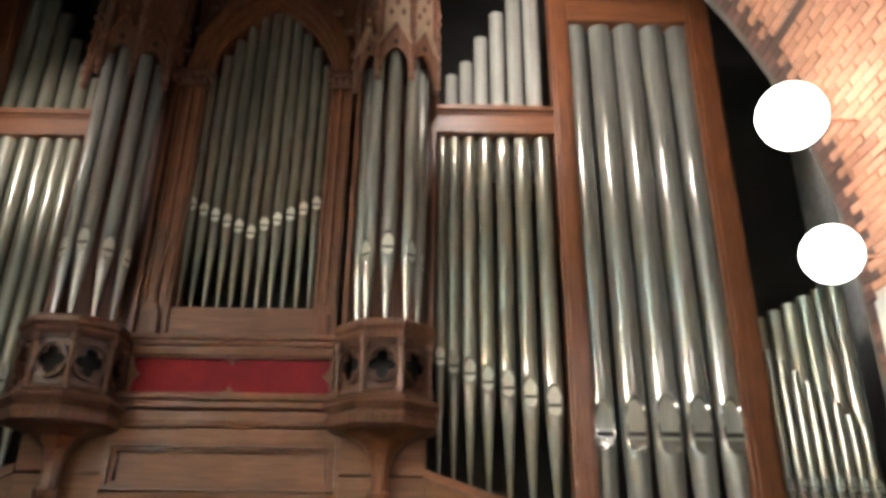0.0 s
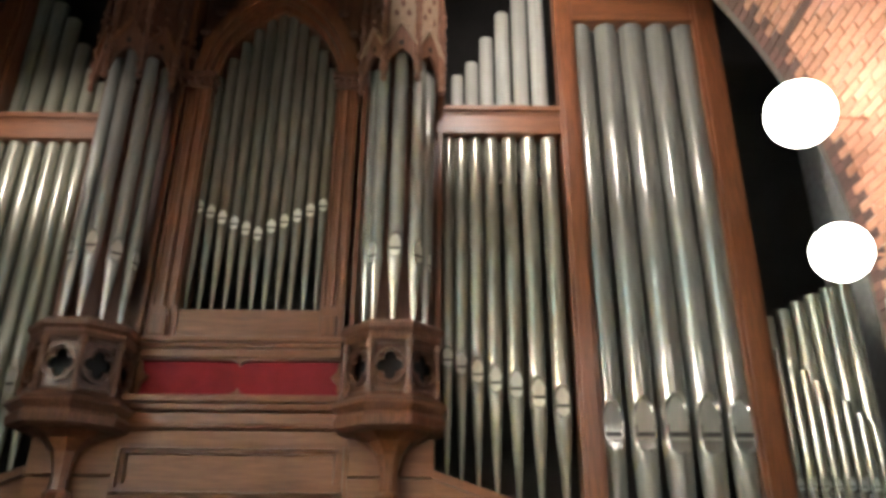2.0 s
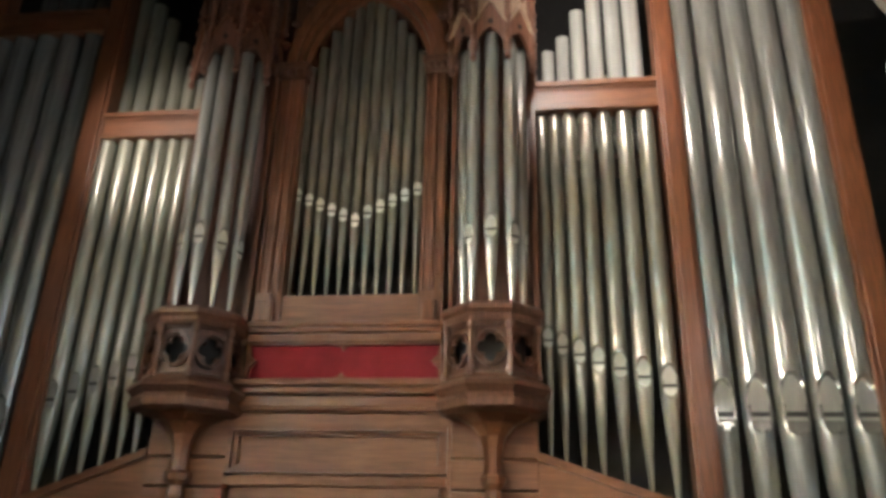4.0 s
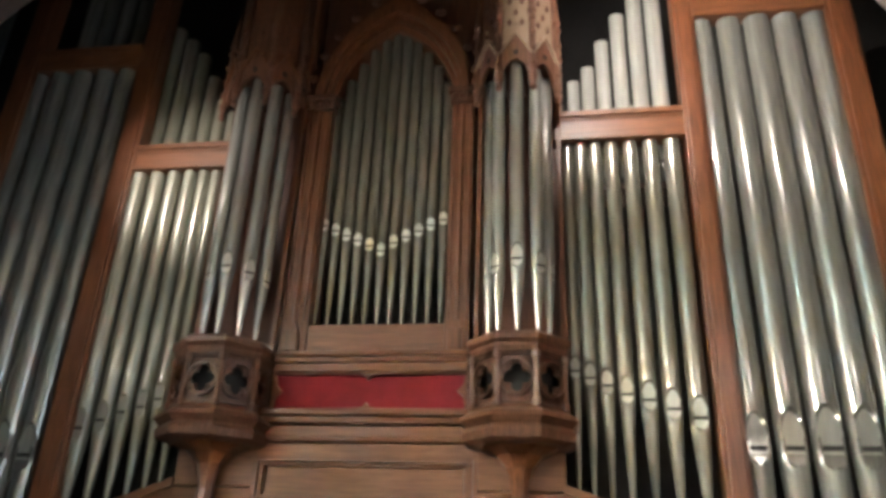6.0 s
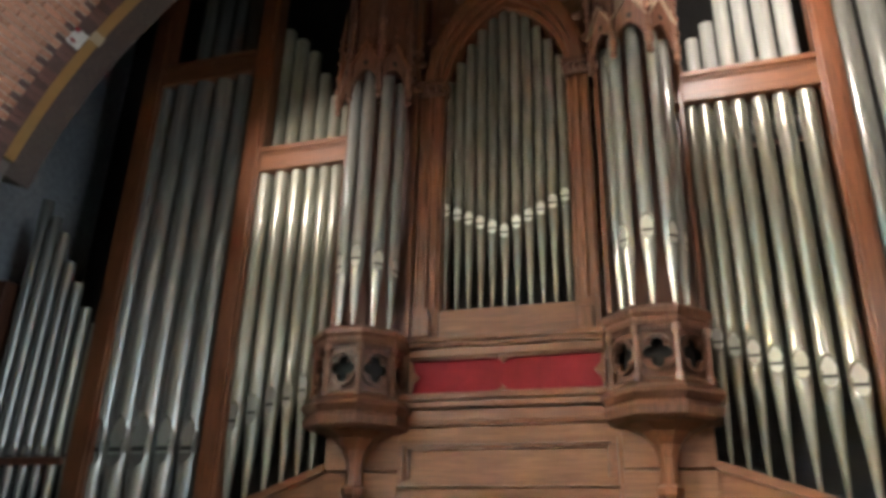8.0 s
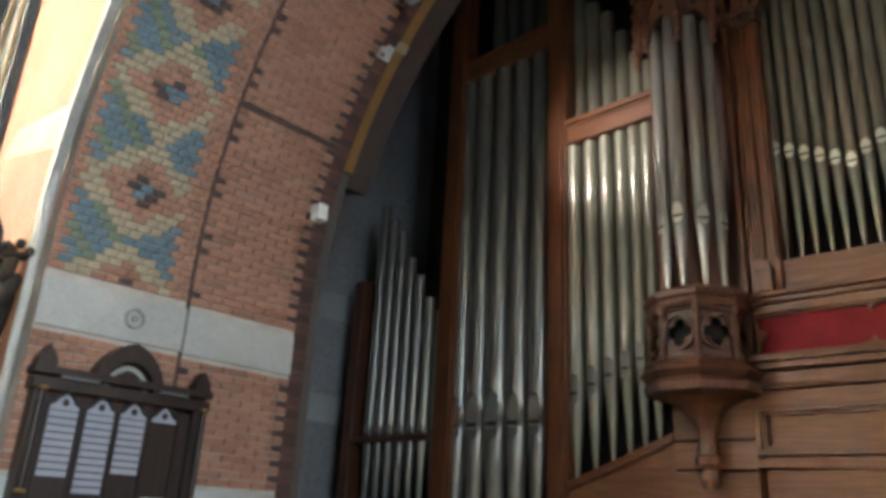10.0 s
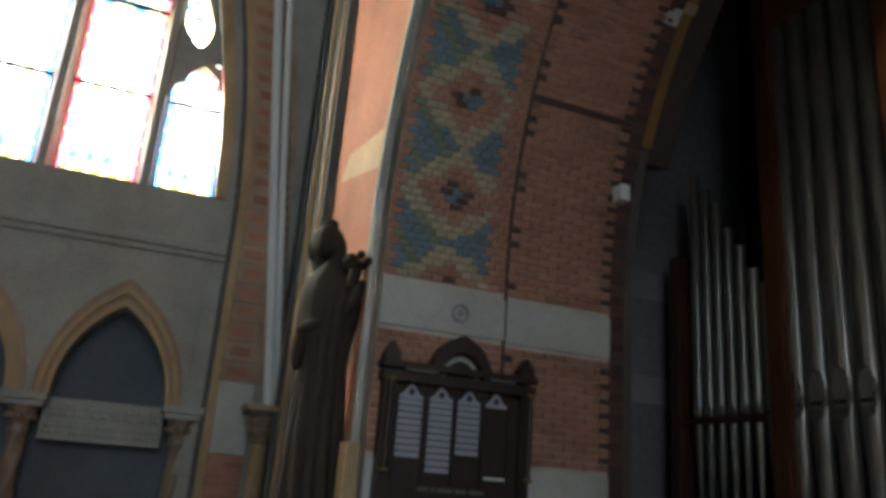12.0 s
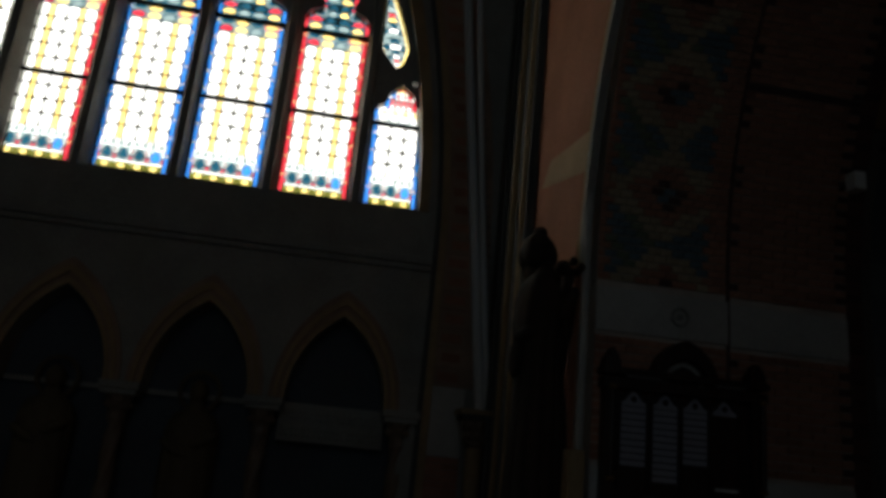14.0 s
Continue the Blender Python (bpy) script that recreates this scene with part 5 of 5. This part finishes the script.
def rib(name, pts, r, mat, label):
    """A vault rib: a round section swept along a line of places."""
    cu = bpy.data.curves.new(name, "CURVE")
    cu.dimensions, cu.bevel_depth, cu.bevel_resolution = "3D", r * U, 3
    sp = cu.splines.new("POLY")
    sp.points.add(len(pts) - 1)
    for q, p in zip(sp.points, pts):
        q.co = (p[0] * U, p[1] * U, p[2] * U, 1)
    return tagged(new(name, cu), label, "rib", "", "structure")


rib("trim_rib_light", [(X_WIN + 0.12 + 0.001 * k * k, 1.49 - 0.031 * k, Z + 0.55 + 0.27 * k) for k in range(30)], 0.034, PLASTER_CREAM, "thin cream painted vault rib beside the window")
rib("trim_rib_edge", [(X_WIN + 0.05, 1.425 - 0.031 * k, Z + 0.55 + 0.27 * k) for k in range(30)], 0.05, BRICK_PALE, "pale pink painted moulding beside the vault rib")
for k in range(44):     # carved beads along the rib
    zz = 0.7 + 0.105 * k
    bm = bmesh.new()
    bmesh.ops.create_icosphere(bm, subdivisions=1, radius=0.024, matrix=Matrix.Translation((X_WIN + 0.15, 1.545 - 0.115 * (zz - 0.55), Z + zz)))
    structure("trim_bead", bm, GILT, "small painted bead on the rib", "trim")
for k, (x, w, y) in enumerate(((X_WIN + 0.42, 0.05, 0.045), (X_WIN + 0.60, 0.11, 0.03), (X_WIN + 0.80, 0.04, 0.05), (X_WIN + 0.93, 0.14, 0.025), (X_WIN + 1.16, 0.05, 0.045), (X_WIN + 1.29, 0.06, 0.03))):
    structure("trim_corner_shaft", boxes((x, x + w, Y_NEAR - 0.09 - y, Y_NEAR - 0.091, 0, ROOM_TOP), bev=0.012), (RIB_BLUE, RIB_GREY, PLASTER_CREAM)[(0, 0, 2, 0, 2, 0)[k]], "slender painted moulding of the corner pier", "trim")
structure("wall_corner_pier", boxes((X_WIN, X_WIN + 1.35, Y_NEAR - 0.09, Y_NEAR - 0.041, 0, ROOM_TOP)), RIB_BLUE, "blue grey plastered corner pier", "wall")


def bend(z):
    """How far the window's surround has leaned in at a height over the eye."""
    return max(0.0, z - 2.0) ** 2 / 27.0


strip = thing("brick_strip", (X_WIN + 0.03, 1.1, 0), "pale painted strip with short red bricks in it", "brick strip", "", "structure")
for k in range(46):
    z0 = 0.75 + 0.19 * k
    b0, b1 = bend(z0), bend(z0 + 0.19)
    quad = lambda l, r, lo, hi: [(l - b0, Z + lo), (r - b0, Z + lo), (r - b1, Z + hi), (l - b1, Z + hi)]
    part("block", prism(bmesh.new(), quad(0.955, 1.40, z0 + 0.002, z0 + 0.188), X_WIN, X_WIN + 0.03, YZ), BRICK_PALE, strip)
    part("brick", prism(bmesh.new(), quad(0.99 + 0.02 * (k % 2), 1.19, z0 + 0.05, z0 + 0.135), X_WIN + 0.03, X_WIN + 0.036, YZ), BRICK, strip)
    for l, r, dx, mat, nm in ((0.83, 0.872, 0.05, RIB_BLUE, "fillet"), (0.875, 0.95, 0.038, PLASTER_CREAM, "roll")):
        part(nm, prism(bmesh.new(), quad(l, r, z0, z0 + 0.19), X_WIN, X_WIN + dx, YZ), mat, strip)
part("fillet", boxes((X_WIN, X_WIN + 0.05, 0.83, 0.872, 0, Z + 0.749)), RIB_BLUE, strip)
part("roll", boxes((X_WIN, X_WIN + 0.038, 0.875, 0.95, 0, Z + 0.749)), PLASTER_CREAM, strip)
part("stone_band", boxes((X_WIN, X_WIN + 0.03, 0.955, 1.27, Z + 0.10, Z + 0.748)), STONE, strip)
for k in range(14):
    zz = Z + 0.095 - 0.0575 * (k + 1)
    for l, r in (((0.955, 1.10), (1.104, 1.27)) if k % 2 else ((0.955, 1.18), (1.184, 1.27))):
        part("brick", boxes((X_WIN, X_WIN + 0.03, l, r, zz + 0.003, zz + 0.0545)), BRICK, strip)

bm = bmesh.new()
prism(bm, [(-5.98, Z + 2.32), (-4.78, Z + 2.04), (-4.72, Z + 2.32), (-5.75, Z + 2.48)], Y_NEAR - 0.046, Y_NEAR - 0.0405, XZ)
structure("trim_painted_panel", bm, PLASTER_CREAM, "cream diagonal patch on the orange wall", "trim")

# corner moulding of the great arch, with its cream base
e = thing("colonnette", (-4.63, Y_NEAR - 0.05, 0), "slender white corner shaft on a cream base", "column")
bm = bmesh.new()
lathe(bm, [(0.026, Z + 0.2), (0.026, Z + 2.1)], -4.66, Y_NEAR - 0.07, 12)
part("shaft", bm, STONE, e, "", True)
part("base", boxes((-4.75, -4.60, Y_NEAR - 0.14, Y_NEAR - 0.042, 0, Z + 0.2), bev=0.012), PLASTER_CREAM, e)
bm = bmesh.new()
band(bm, arch_line(AR - NEAR_IN + 0.02), arch_line(AR + 0.02), Y_NEAR - 0.1, Y_NEAR - 0.042, XZ)
structure("trim_arch_near_edge", bm, PLASTER, "grey green moulded edge of the great arch", "trim")
bm = bmesh.new()
band(bm, arch_line(AR + 0.03), arch_line(AR + 0.16), Y_NEAR - 0.07, Y_NEAR - 0.042, XZ)
structure("trim_arch_border", bm, PLASTER_CREAM, "cream painted border round the great arch", "trim")


for k in range(30):   # painted diaper round the arch
    a = radians(3 + 2.6 * k)
    r = AR + 0.205
    m = Matrix.Translation((AX, 0, AZ)) @ Matrix.Rotation(a, 4, "Y")
    bm = boxes((-r - 0.03, -r + 0.03, Y_NEAR - 0.047, Y_NEAR - 0.0405, -0.045, 0.045))
    bmesh.ops.transform(bm, matrix=m, verts=bm.verts)
    structure("trim_border_mark", bm, (BRICK_GREEN, STONE, BRICK_BUFF)[k % 3], "painted mark in the arch border", "trim")


def big_statue(x, y, z0):
    """A robed figure as one plain shape: pleated skirt, cloak over the shoulders, round head, orb held out."""
    bm = bmesh.new()
    seg = 96
    prof = [(0.25, 0), (0.265, 0.05), (0.25, 0.25), (0.235, 0.5), (0.22, 0.75), (0.205, 0.95), (0.22, 1.1), (0.245, 1.25), (0.26, 1.38), (0.24, 1.48), (0.18, 1.56), (0.10, 1.62), (0.06, 1.66), (0.055, 1.70)]
    rings = []
    for r, z in prof:
        ring = []
        for k in range(seg):
            a = 2 * math.pi * k / seg
            deep = min(1.0, max(0.0, (1.62 - z) / 0.9))
            pleat = abs(math.sin(a * 6 + 0.9 * math.sin(z * 2.1))) ** 0.6
            drape = math.sin(a * 2 + z * 5.0) * math.exp(-((z - 1.05) / 0.35) ** 2)
            fold = 1 + 0.16 * deep * (pleat - 0.7) + 0.07 * drape
            ring.append(bm.verts.new((0.075 + 0.76 * r * fold * math.cos(a), 0.72 * r * fold * math.sin(a), z)))
        rings.append(ring)
    for p, q in zip(rings, rings[1:]):
        for k in range(seg):
            bm.faces.new((p[k], p[(k + 1) % seg], q[(k + 1) % seg], q[k]))
    bm.faces.new(rings[0][::-1])
    bm.faces.new(rings[-1])
    # face, hair, knot of hair, upper arms, forearms, hem of the sleeves, orb
    balls = ((0, -0.02, 1.77, 0.088, 0.10, 0.12, 0), (0, 0.03, 1.78, 0.118, 0.12, 0.125, 0), (0, 0.06, 1.66, 0.11, 0.085, 0.12, 0), (0.09, 0.03, 1.74, 0.045, 0.06, 0.09, 0), (-0.09, 0.03, 1.74, 0.045, 0.06, 0.09, 0), (0.01, 0.02, 1.905, 0.052, 0.052, 0.045, 0))
    balls += ((0.2, -0.03, 1.36, 0.065, 0.085, 0.19, -12), (-0.06, -0.03, 1.33, 0.06, 0.085, 0.21, 8), (0.25, -0.12, 1.38, 0.05, 0.055, 0.13, 25), (0.0, -0.15, 1.18, 0.10, 0.05, 0.045, -22), (-0.06, -0.11, 1.06, 0.05, 0.06, 0.16, 6))
    balls += ((0.25, -0.16, 1.52, 0.04, 0.04, 0.10, 12), (0.28, -0.17, 1.585, 0.10, 0.05, 0.022, -8))
    balls += tuple((0.28 + 0.085 * math.cos(t), -0.17 + 0.06 * math.sin(t), 1.62 + 0.02 * math.sin(3 * t), 0.028, 0.028, 0.03, 0) for t in [2 * math.pi * q / 9 for q in range(9)])
    for px, py, pz, sx, sy, sz, tilt in balls:
        bmesh.ops.create_uvsphere(bm, u_segments=20, v_segments=14, radius=1.0, matrix=Matrix.Translation((px, py, pz)) @ Matrix.Rotation(radians(tilt), 4, "Y") @ Matrix.Diagonal((sx, sy, sz, 1)))
    bmesh.ops.transform(bm, matrix=Matrix.Translation((x, y, z0)) @ Matrix.Rotation(radians(62), 4, "Z"), verts=bm.verts)
    tagged(part("statue", bm, STATUE, None, "dark robed statue on a tall plinth by the arch", True), "", "statue")


big_statue(-5.0, 1.24, Z - 0.29)
e = thing("plinth", (-5.0, 1.22, 0), "plain cream stone plinth under the dark statue", "plinth")
part("block", boxes((-5.27, -4.80, 0.98, 1.46, 0, Z - 0.39), bev=0.015), PLASTER_CREAM, e)
part("top_slab", boxes((-5.30, -4.78, 0.95, 1.48, Z - 0.39, Z - 0.29), bev=0.02), STONE, e)

# memorial board on the jamb
XB = AX - AR + NEAR_IN          # face of the jamb's near order
board = thing("memorial_board", (XB, 2.1, Z), "dark carved memorial board with white name plates", "memorial board")
put_b = lambda u, v, w: (XB + w, u, Z + v)
B0, B1 = 1.60, 2.60
bm = bmesh.new()
prism(bm, [(B0 + 0.04, -0.35), (B1 - 0.04, -0.35), (B1 - 0.04, 0.56), (B0 + 0.04, 0.56)], 0.003, 0.05, put_b)
part("back_board", bm, MAHOGANY, board)
bm = bmesh.new()
for u0, u1 in ((B0, B0 + 0.07), (B1 - 0.07, B1)):
    prism(bm, [(u0, -0.4), (u1, -0.4), (u1, 0.62), (u0, 0.62)], 0.003, 0.10, put_b)
prism(bm, [(B0 - 0.02, 0.58), (B1 + 0.02, 0.58), (B1 + 0.02, 0.64), (B0 - 0.02, 0.64)], 0.003, 0.12, put_b)
prism(bm, [(B0 - 0.03, 0.66), (B1 + 0.03, 0.66), (B1 + 0.03, 0.70), (B0 - 0.03, 0.70)], 0.003, 0.13, put_b)
prism(bm, [(B0, -0.42), (B1, -0.42), (B1, -0.35), (B0, -0.35)], 0.003, 0.11, put_b)
part("frame", bm, MAHOGANY, board)
bm = bmesh.new()
band(bm, pointed(2.1, 0.15, 0.64, 0.16, 8), pointed(2.1, 0.21, 0.64, 0.27, 8), 0.003, 0.11, put_b)
prism(bm, pointed(2.1, 0.15, 0.64, 0.16, 8), 0.003, 0.05, put_b)
part("gable", bm, MAHOGANY, board)
bm = bmesh.new()
band(bm, pointed(2.1, 0.10, 0.64, 0.11, 8), pointed(2.1, 0.13, 0.64, 0.14, 8), 0.05, 0.07, put_b)
part("gable_ring", bm, PLASTER, board)
for u in (B0 + 0.035, B1 - 0.035):
    bm = bmesh.new()
    prism(bm, [(u - 0.05, 0.70), (u + 0.05, 0.70), (u + 0.05, 0.74), (u, 0.82), (u - 0.05, 0.74)], 0.01, 0.11, put_b)
    part("finial", bm, MAHOGANY, board)
for n, u in ((9, 1.79), (11, 1.99), (8, 2.18), (0, 2.37)):
    top, w = 0.485, 0.078
    ridge = [(u - w, top), (u - w, top + 0.02), (u - 0.05, top + 0.034), (u - 0.028, top + 0.066), (u, top + 0.09), (u + 0.028, top + 0.066), (u + 0.05, top + 0.034), (u + w, top + 0.02), (u + w, top)]
    head = part("plate_head", prism(bmesh.new(), ridge, 0.051, 0.058, put_b), PLATE, board)
    hole = [(u + 0.02 * math.cos(t), top + 0.04 + 0.02 * math.sin(t)) for t in [2 * math.pi * q / 12 for q in range(12)]]
    part("hole", prism(bmesh.new(), hole, 0.0582, 0.0592, put_b), MAHOGANY, head)
    for q in range(n):
        z1 = top - 0.006 - q * 0.0387
        part("name_plate", prism(bmesh.new(), [(u - w, z1 - 0.0305), (u + w, z1 - 0.0305), (u + w, z1), (u - w, z1)], 0.051, 0.058, put_b), PLATE, board)
    trim = lambda g: [(u - w - g, 0.0), (u - w - g, top + 0.02)] + [(y + (g if y > u + 0.001 else -g if y < u - 0.001 else 0), z + g) for y, z in ridge[2:-2]] + [(u + w + g, top + 0.02), (u + w + g, 0.0)]
    part("plate_arch", band(bmesh.new(), trim(0.006), trim(0.019), 0.05, 0.075, put_b), MAHOGANY, board)
for y0, y1 in ((1.71, 1.92), (2.28, 2.46)):      # worn plates in the frieze
    part("frieze_plate", prism(bmesh.new(), [(y0, 0.642), (y1, 0.642), (y1, 0.658), (y0, 0.658)], 0.05, 0.14, put_b), PLATE_DULL, board, "dull grey frieze plate")
for u in (B0 + 0.035, B1 - 0.015):               # side columns with gilded ends
    place = lambda bm: bmesh.ops.translate(bm, vec=Vector((XB + 0.115, u, Z)), verts=bm.verts)
    bm = lathe(bmesh.new(), [(0.018, 0.07), (0.021, 0.3), (0.018, 0.57)], 0, 0, 10)
    place(bm)
    col = part("side_column", bm, MAHOGANY, board, "", True)
    for z0 in (0.045, 0.57):
        bm = lathe(bmesh.new(), [(0.02, z0), (0.03, z0 + 0.008), (0.03, z0 + 0.018), (0.02, z0 + 0.025)], 0, 0, 10)
        place(bm)
        part("gilt_ring", bm, GOLD, col)
part("brass_label", prism(bmesh.new(), [(2.31, 0.043), (2.475, 0.043), (2.475, 0.06), (2.31, 0.06)], 0.051, 0.06, put_b), WHITE, board)
for y0, y1 in ((1.88, 1.95), (1.965, 1.99), (2.005, 2.11), (2.125, 2.2), (2.215, 2.32)):   # unreadable line of gilt lettering
    part("lettering", prism(bmesh.new(), [(y0, -0.05), (y1, -0.05), (y1, -0.025), (y0, -0.025)], 0.051, 0.053, put_b), PLATE_DULL, board)

# ---- bricks of the great arch ----
COURSE, LEN = 0.067 / U, 0.22 / U


def brick_mesh(name, mat):
    bm = bmesh.new()
    box(bm, -0.015, 0.0, -LEN / 2 + 0.0035, LEN / 2 - 0.0035, -COURSE / 2 + 0.004, COURSE / 2 - 0.004)
    top = [f for f in bm.faces if all(v.co.x > -0.001 for v in f.verts)]
    r = bmesh.ops.inset_region(bm, faces=top, thickness=0.0025, depth=0.003)
    me = bpy.data.meshes.new(name)
    for v in bm.verts:
        v.co *= U
    bm.to_mesh(me)
    bm.free()
    me.materials.append(mat)
    return me


HEADER = 0.082   # half bricks that tooth the far edge
KINDS = {"orange": BRICK, "dark": BRICK_DARK, "buff": BRICK_BUFF, "blue": BRICK_BLUE, "green": BRICK_GREEN}
MESHES = {k: brick_mesh("brick " + k, m) for k, m in KINDS.items()}


def spot(s, side, r):
    """Place and turn on the jamb and soffit, s metres above the springing; x axis points out of the brickwork."""
    if s <= 0:
        x, z, a = AX - side * r, AZ + s, 0.0
    else:
        a = s / r
        x, z = AX - side * r * math.cos(a), AZ + r * math.sin(a)
    m = Matrix.Rotation(a, 4, "Y") if side > 0 else Matrix.Rotation(math.pi, 4, "Z") @ Matrix.Rotation(a, 4, "Y")
    return x, z, m


def brick_kind(s, y, row, near):
    zz = AZ + s
    if near:
        u, w = (y - 1.99) / 0.44, s + 0.0
        t = abs(((w - 0.52) / 0.66 + 0.5) % 1.0 - 0.5) * 2
        d = abs(u) * 0.95 + t * 1.0
        if s < BAND_S[0]:
            return "orange"
        if y > 2.28 or y < 1.62:
            return "orange"
        if d < 0.18:
            return "blue"
        if d < 0.32:
            return "dark"
        if d < 0.66:
            return "orange"
        if d < 1.02:
            return "buff"
        return "blue" if (row * 7 + int(y * 23)) % 6 else "green"
    if y > Y_FAR - HEADER:
        return "dark" if row % 2 else "orange"
    step = abs((row % 8) - 4)          # stepped teeth along the joint, eight courses each
    if y < Y_MID + (0.07, 0.16, 0.09, 0.05, 0.03)[step]:
        return "dark"
    return "orange"


BAND_S = (Z + 0.93 - AZ, Z + 1.22 - AZ)
BAND2_S = (Z - 0.16 - AZ, Z + 0.13 - AZ)
LOW_S, HIGH_S = -1.9, 4.6
JOINT_S = LOW_S + (round((1.335 - LOW_S) / COURSE - 0.5) + 0.5) * COURSE
joined = {}
count = {}
rng = random.Random(4)
for side in (1, -1):
    for near in (False, True):
        r = AR - (NEAR_IN if near else 0)
        y0, y1 = (Y_NEAR, Y_MID - 0.012) if near else (Y_MID + 0.012, Y_FAR)
        rows = int((HIGH_S - LOW_S) / COURSE)
        for row in range(rows):
            s = LOW_S + (row + 0.5) * COURSE
            if any(a - COURSE / 2 < s < b + COURSE / 2 for a, b in (BAND_S, BAND2_S)):
                continue
            if abs(s - JOINT_S) < 0.001 and not near:
                continue
            size = LEN / 2 if near else LEN
            y = y0 - (row % 2) * size / 2
            end = y1 if near else y1 - HEADER
            pieces = [] if near else [(end, y1)]
            while y < end - 0.03:
                pieces.append((max(y, y0), min(y + size, end)))
                y += size
            for a, b in pieces:
                if b - a < 0.03:
                    continue
                kind = brick_kind(s, (a + b) / 2, row, near)
                x, z, m = spot(s, side, r)
                jig = (rng.uniform(-0.002, 0.002), rng.uniform(-0.002, 0.002))
                full = Matrix.Translation(Vector((x, (a + b) / 2, z)) * U) @ m @ Matrix.Translation((jig[0], 0, jig[1])) @ Matrix.Diagonal((1, (b - a) / LEN, 1, 1))
                own = wall_north if near else wall_arch[side]
                if (side == 1 or not near) and count.get(own, 0) < 300 and s > {(1, False): 0.0, (-1, False): 0.5, (1, True): 0.0}[side, near]:
                    ob = new("brick", MESHES[kind])
                    ob.parent = own
                    ob.matrix_basis = full
                    count[own] = count.get(own, 0) + 1
                else:
                    joined.setdefault((side, near), []).append((kind, full))
# dark strip draws the shadow gap between the orders as brick colour
bm = bmesh.new()
band(bm, line(AR - NEAR_IN - 0.001), line(AR + 0.03), Y_MID - 0.011, Y_MID + 0.011, XZ)
part("shadow_joint", bm, BRICK_DARK, wall_north, "dark strip for the shadow gap between the two orders")
for side in (1, -1):   # dark joint across the far order
    x, z, m = spot(JOINT_S, 1, AR)
    bm = boxes((-0.012, -0.003, Y_MID + 0.02, Y_FAR - 0.003, -COURSE / 2 + 0.002, COURSE / 2 - 0.002))
    bmesh.ops.transform(bm, matrix=Matrix.Translation((x, 0, z)) @ m, verts=bm.verts)
    if side < 0:
        for v in bm.verts:
            v.co.x = 2 * AX - v.co.x
    part("joint", bm, BRICK_DARK, wall_arch[side], "dark joint strip")
for (side, near), items in joined.items():
    names = list(KINDS)
    verts, faces, mats = [], [], []
    for kind, m in items:
        me = MESHES[kind]
        base = len(verts)
        verts += [m @ v.co for v in me.vertices]
        for p in me.polygons:
            faces.append([base + i for i in p.vertices])
            mats.append(names.index(kind))
    me = bpy.data.meshes.new("bricks")
    me.from_pydata(verts, [], faces)
    for n in names:
        me.materials.append(KINDS[n])
    me.polygons.foreach_set("material_index", mats)
    ob = new("brickwork", me)
    ob.parent = wall_north if near else wall_arch[side]
    tagged(ob, "patterned blue buff and orange brickwork" if near else "orange brickwork with dark toothed edges", "", "", "stuff")

EDGE_LEN = 0.15
EDGE = {k: brick_mesh("edge brick " + k, m) for k, m in (("dark", BRICK_DARK), ("plum", BRICK_PLUM))}
for side in (1, -1):
    for row in range(104):
        sv = -1.2 + (row + 0.5) * COURSE
        x, z, m = spot(sv, side, AR + 0.052)
        ob = new("brick", EDGE["dark" if (row * 5) % 7 < 3 else "plum"])
        ob.parent = arch_edge
        ob.matrix_basis = Matrix.Translation(Vector((x, Y_FAR + 0.08, z)) * U) @ m @ Matrix.Diagonal((1, EDGE_LEN / LEN, 1, 1))

# white stone bands across both jambs
for side in (1, -1):
    for near in (False, True):
        r = AR - (NEAR_IN if near else 0)
        y0, y1 = (Y_NEAR + 0.002, Y_MID - 0.004) if near else (Y_MID + 0.004, Y_FAR - 0.002)
        for s0, s1 in (BAND_S, BAND2_S):
            xs = sorted((AX - side * (r + 0.01), AX - side * (r - 0.004)))
            part("stone_band", boxes((xs[0], xs[1], y0, y1, AZ + s0 + 0.006, AZ + s1 - 0.006)), STONE, wall_north if near else wall_arch[side], "plain white stone band")
# round carved emblem on the white band over the memorial board
ez = AZ + (BAND_S[0] + BAND_S[1]) / 2
circle_at = lambda r: [(2.1 + r * math.cos(2 * math.pi * q / 24), ez + r * math.sin(2 * math.pi * q / 24)) for q in range(24)]
bm = bmesh.new()
band(bm, circle_at(0.045), circle_at(0.062), XB + 0.0045, XB + 0.016, YZ, True)
band(bm, circle_at(0.006), circle_at(0.022), XB + 0.0045, XB + 0.014, YZ, True)
structure("trim_emblem", bm, PLASTER, "small round carved emblem on the white band", "trim")
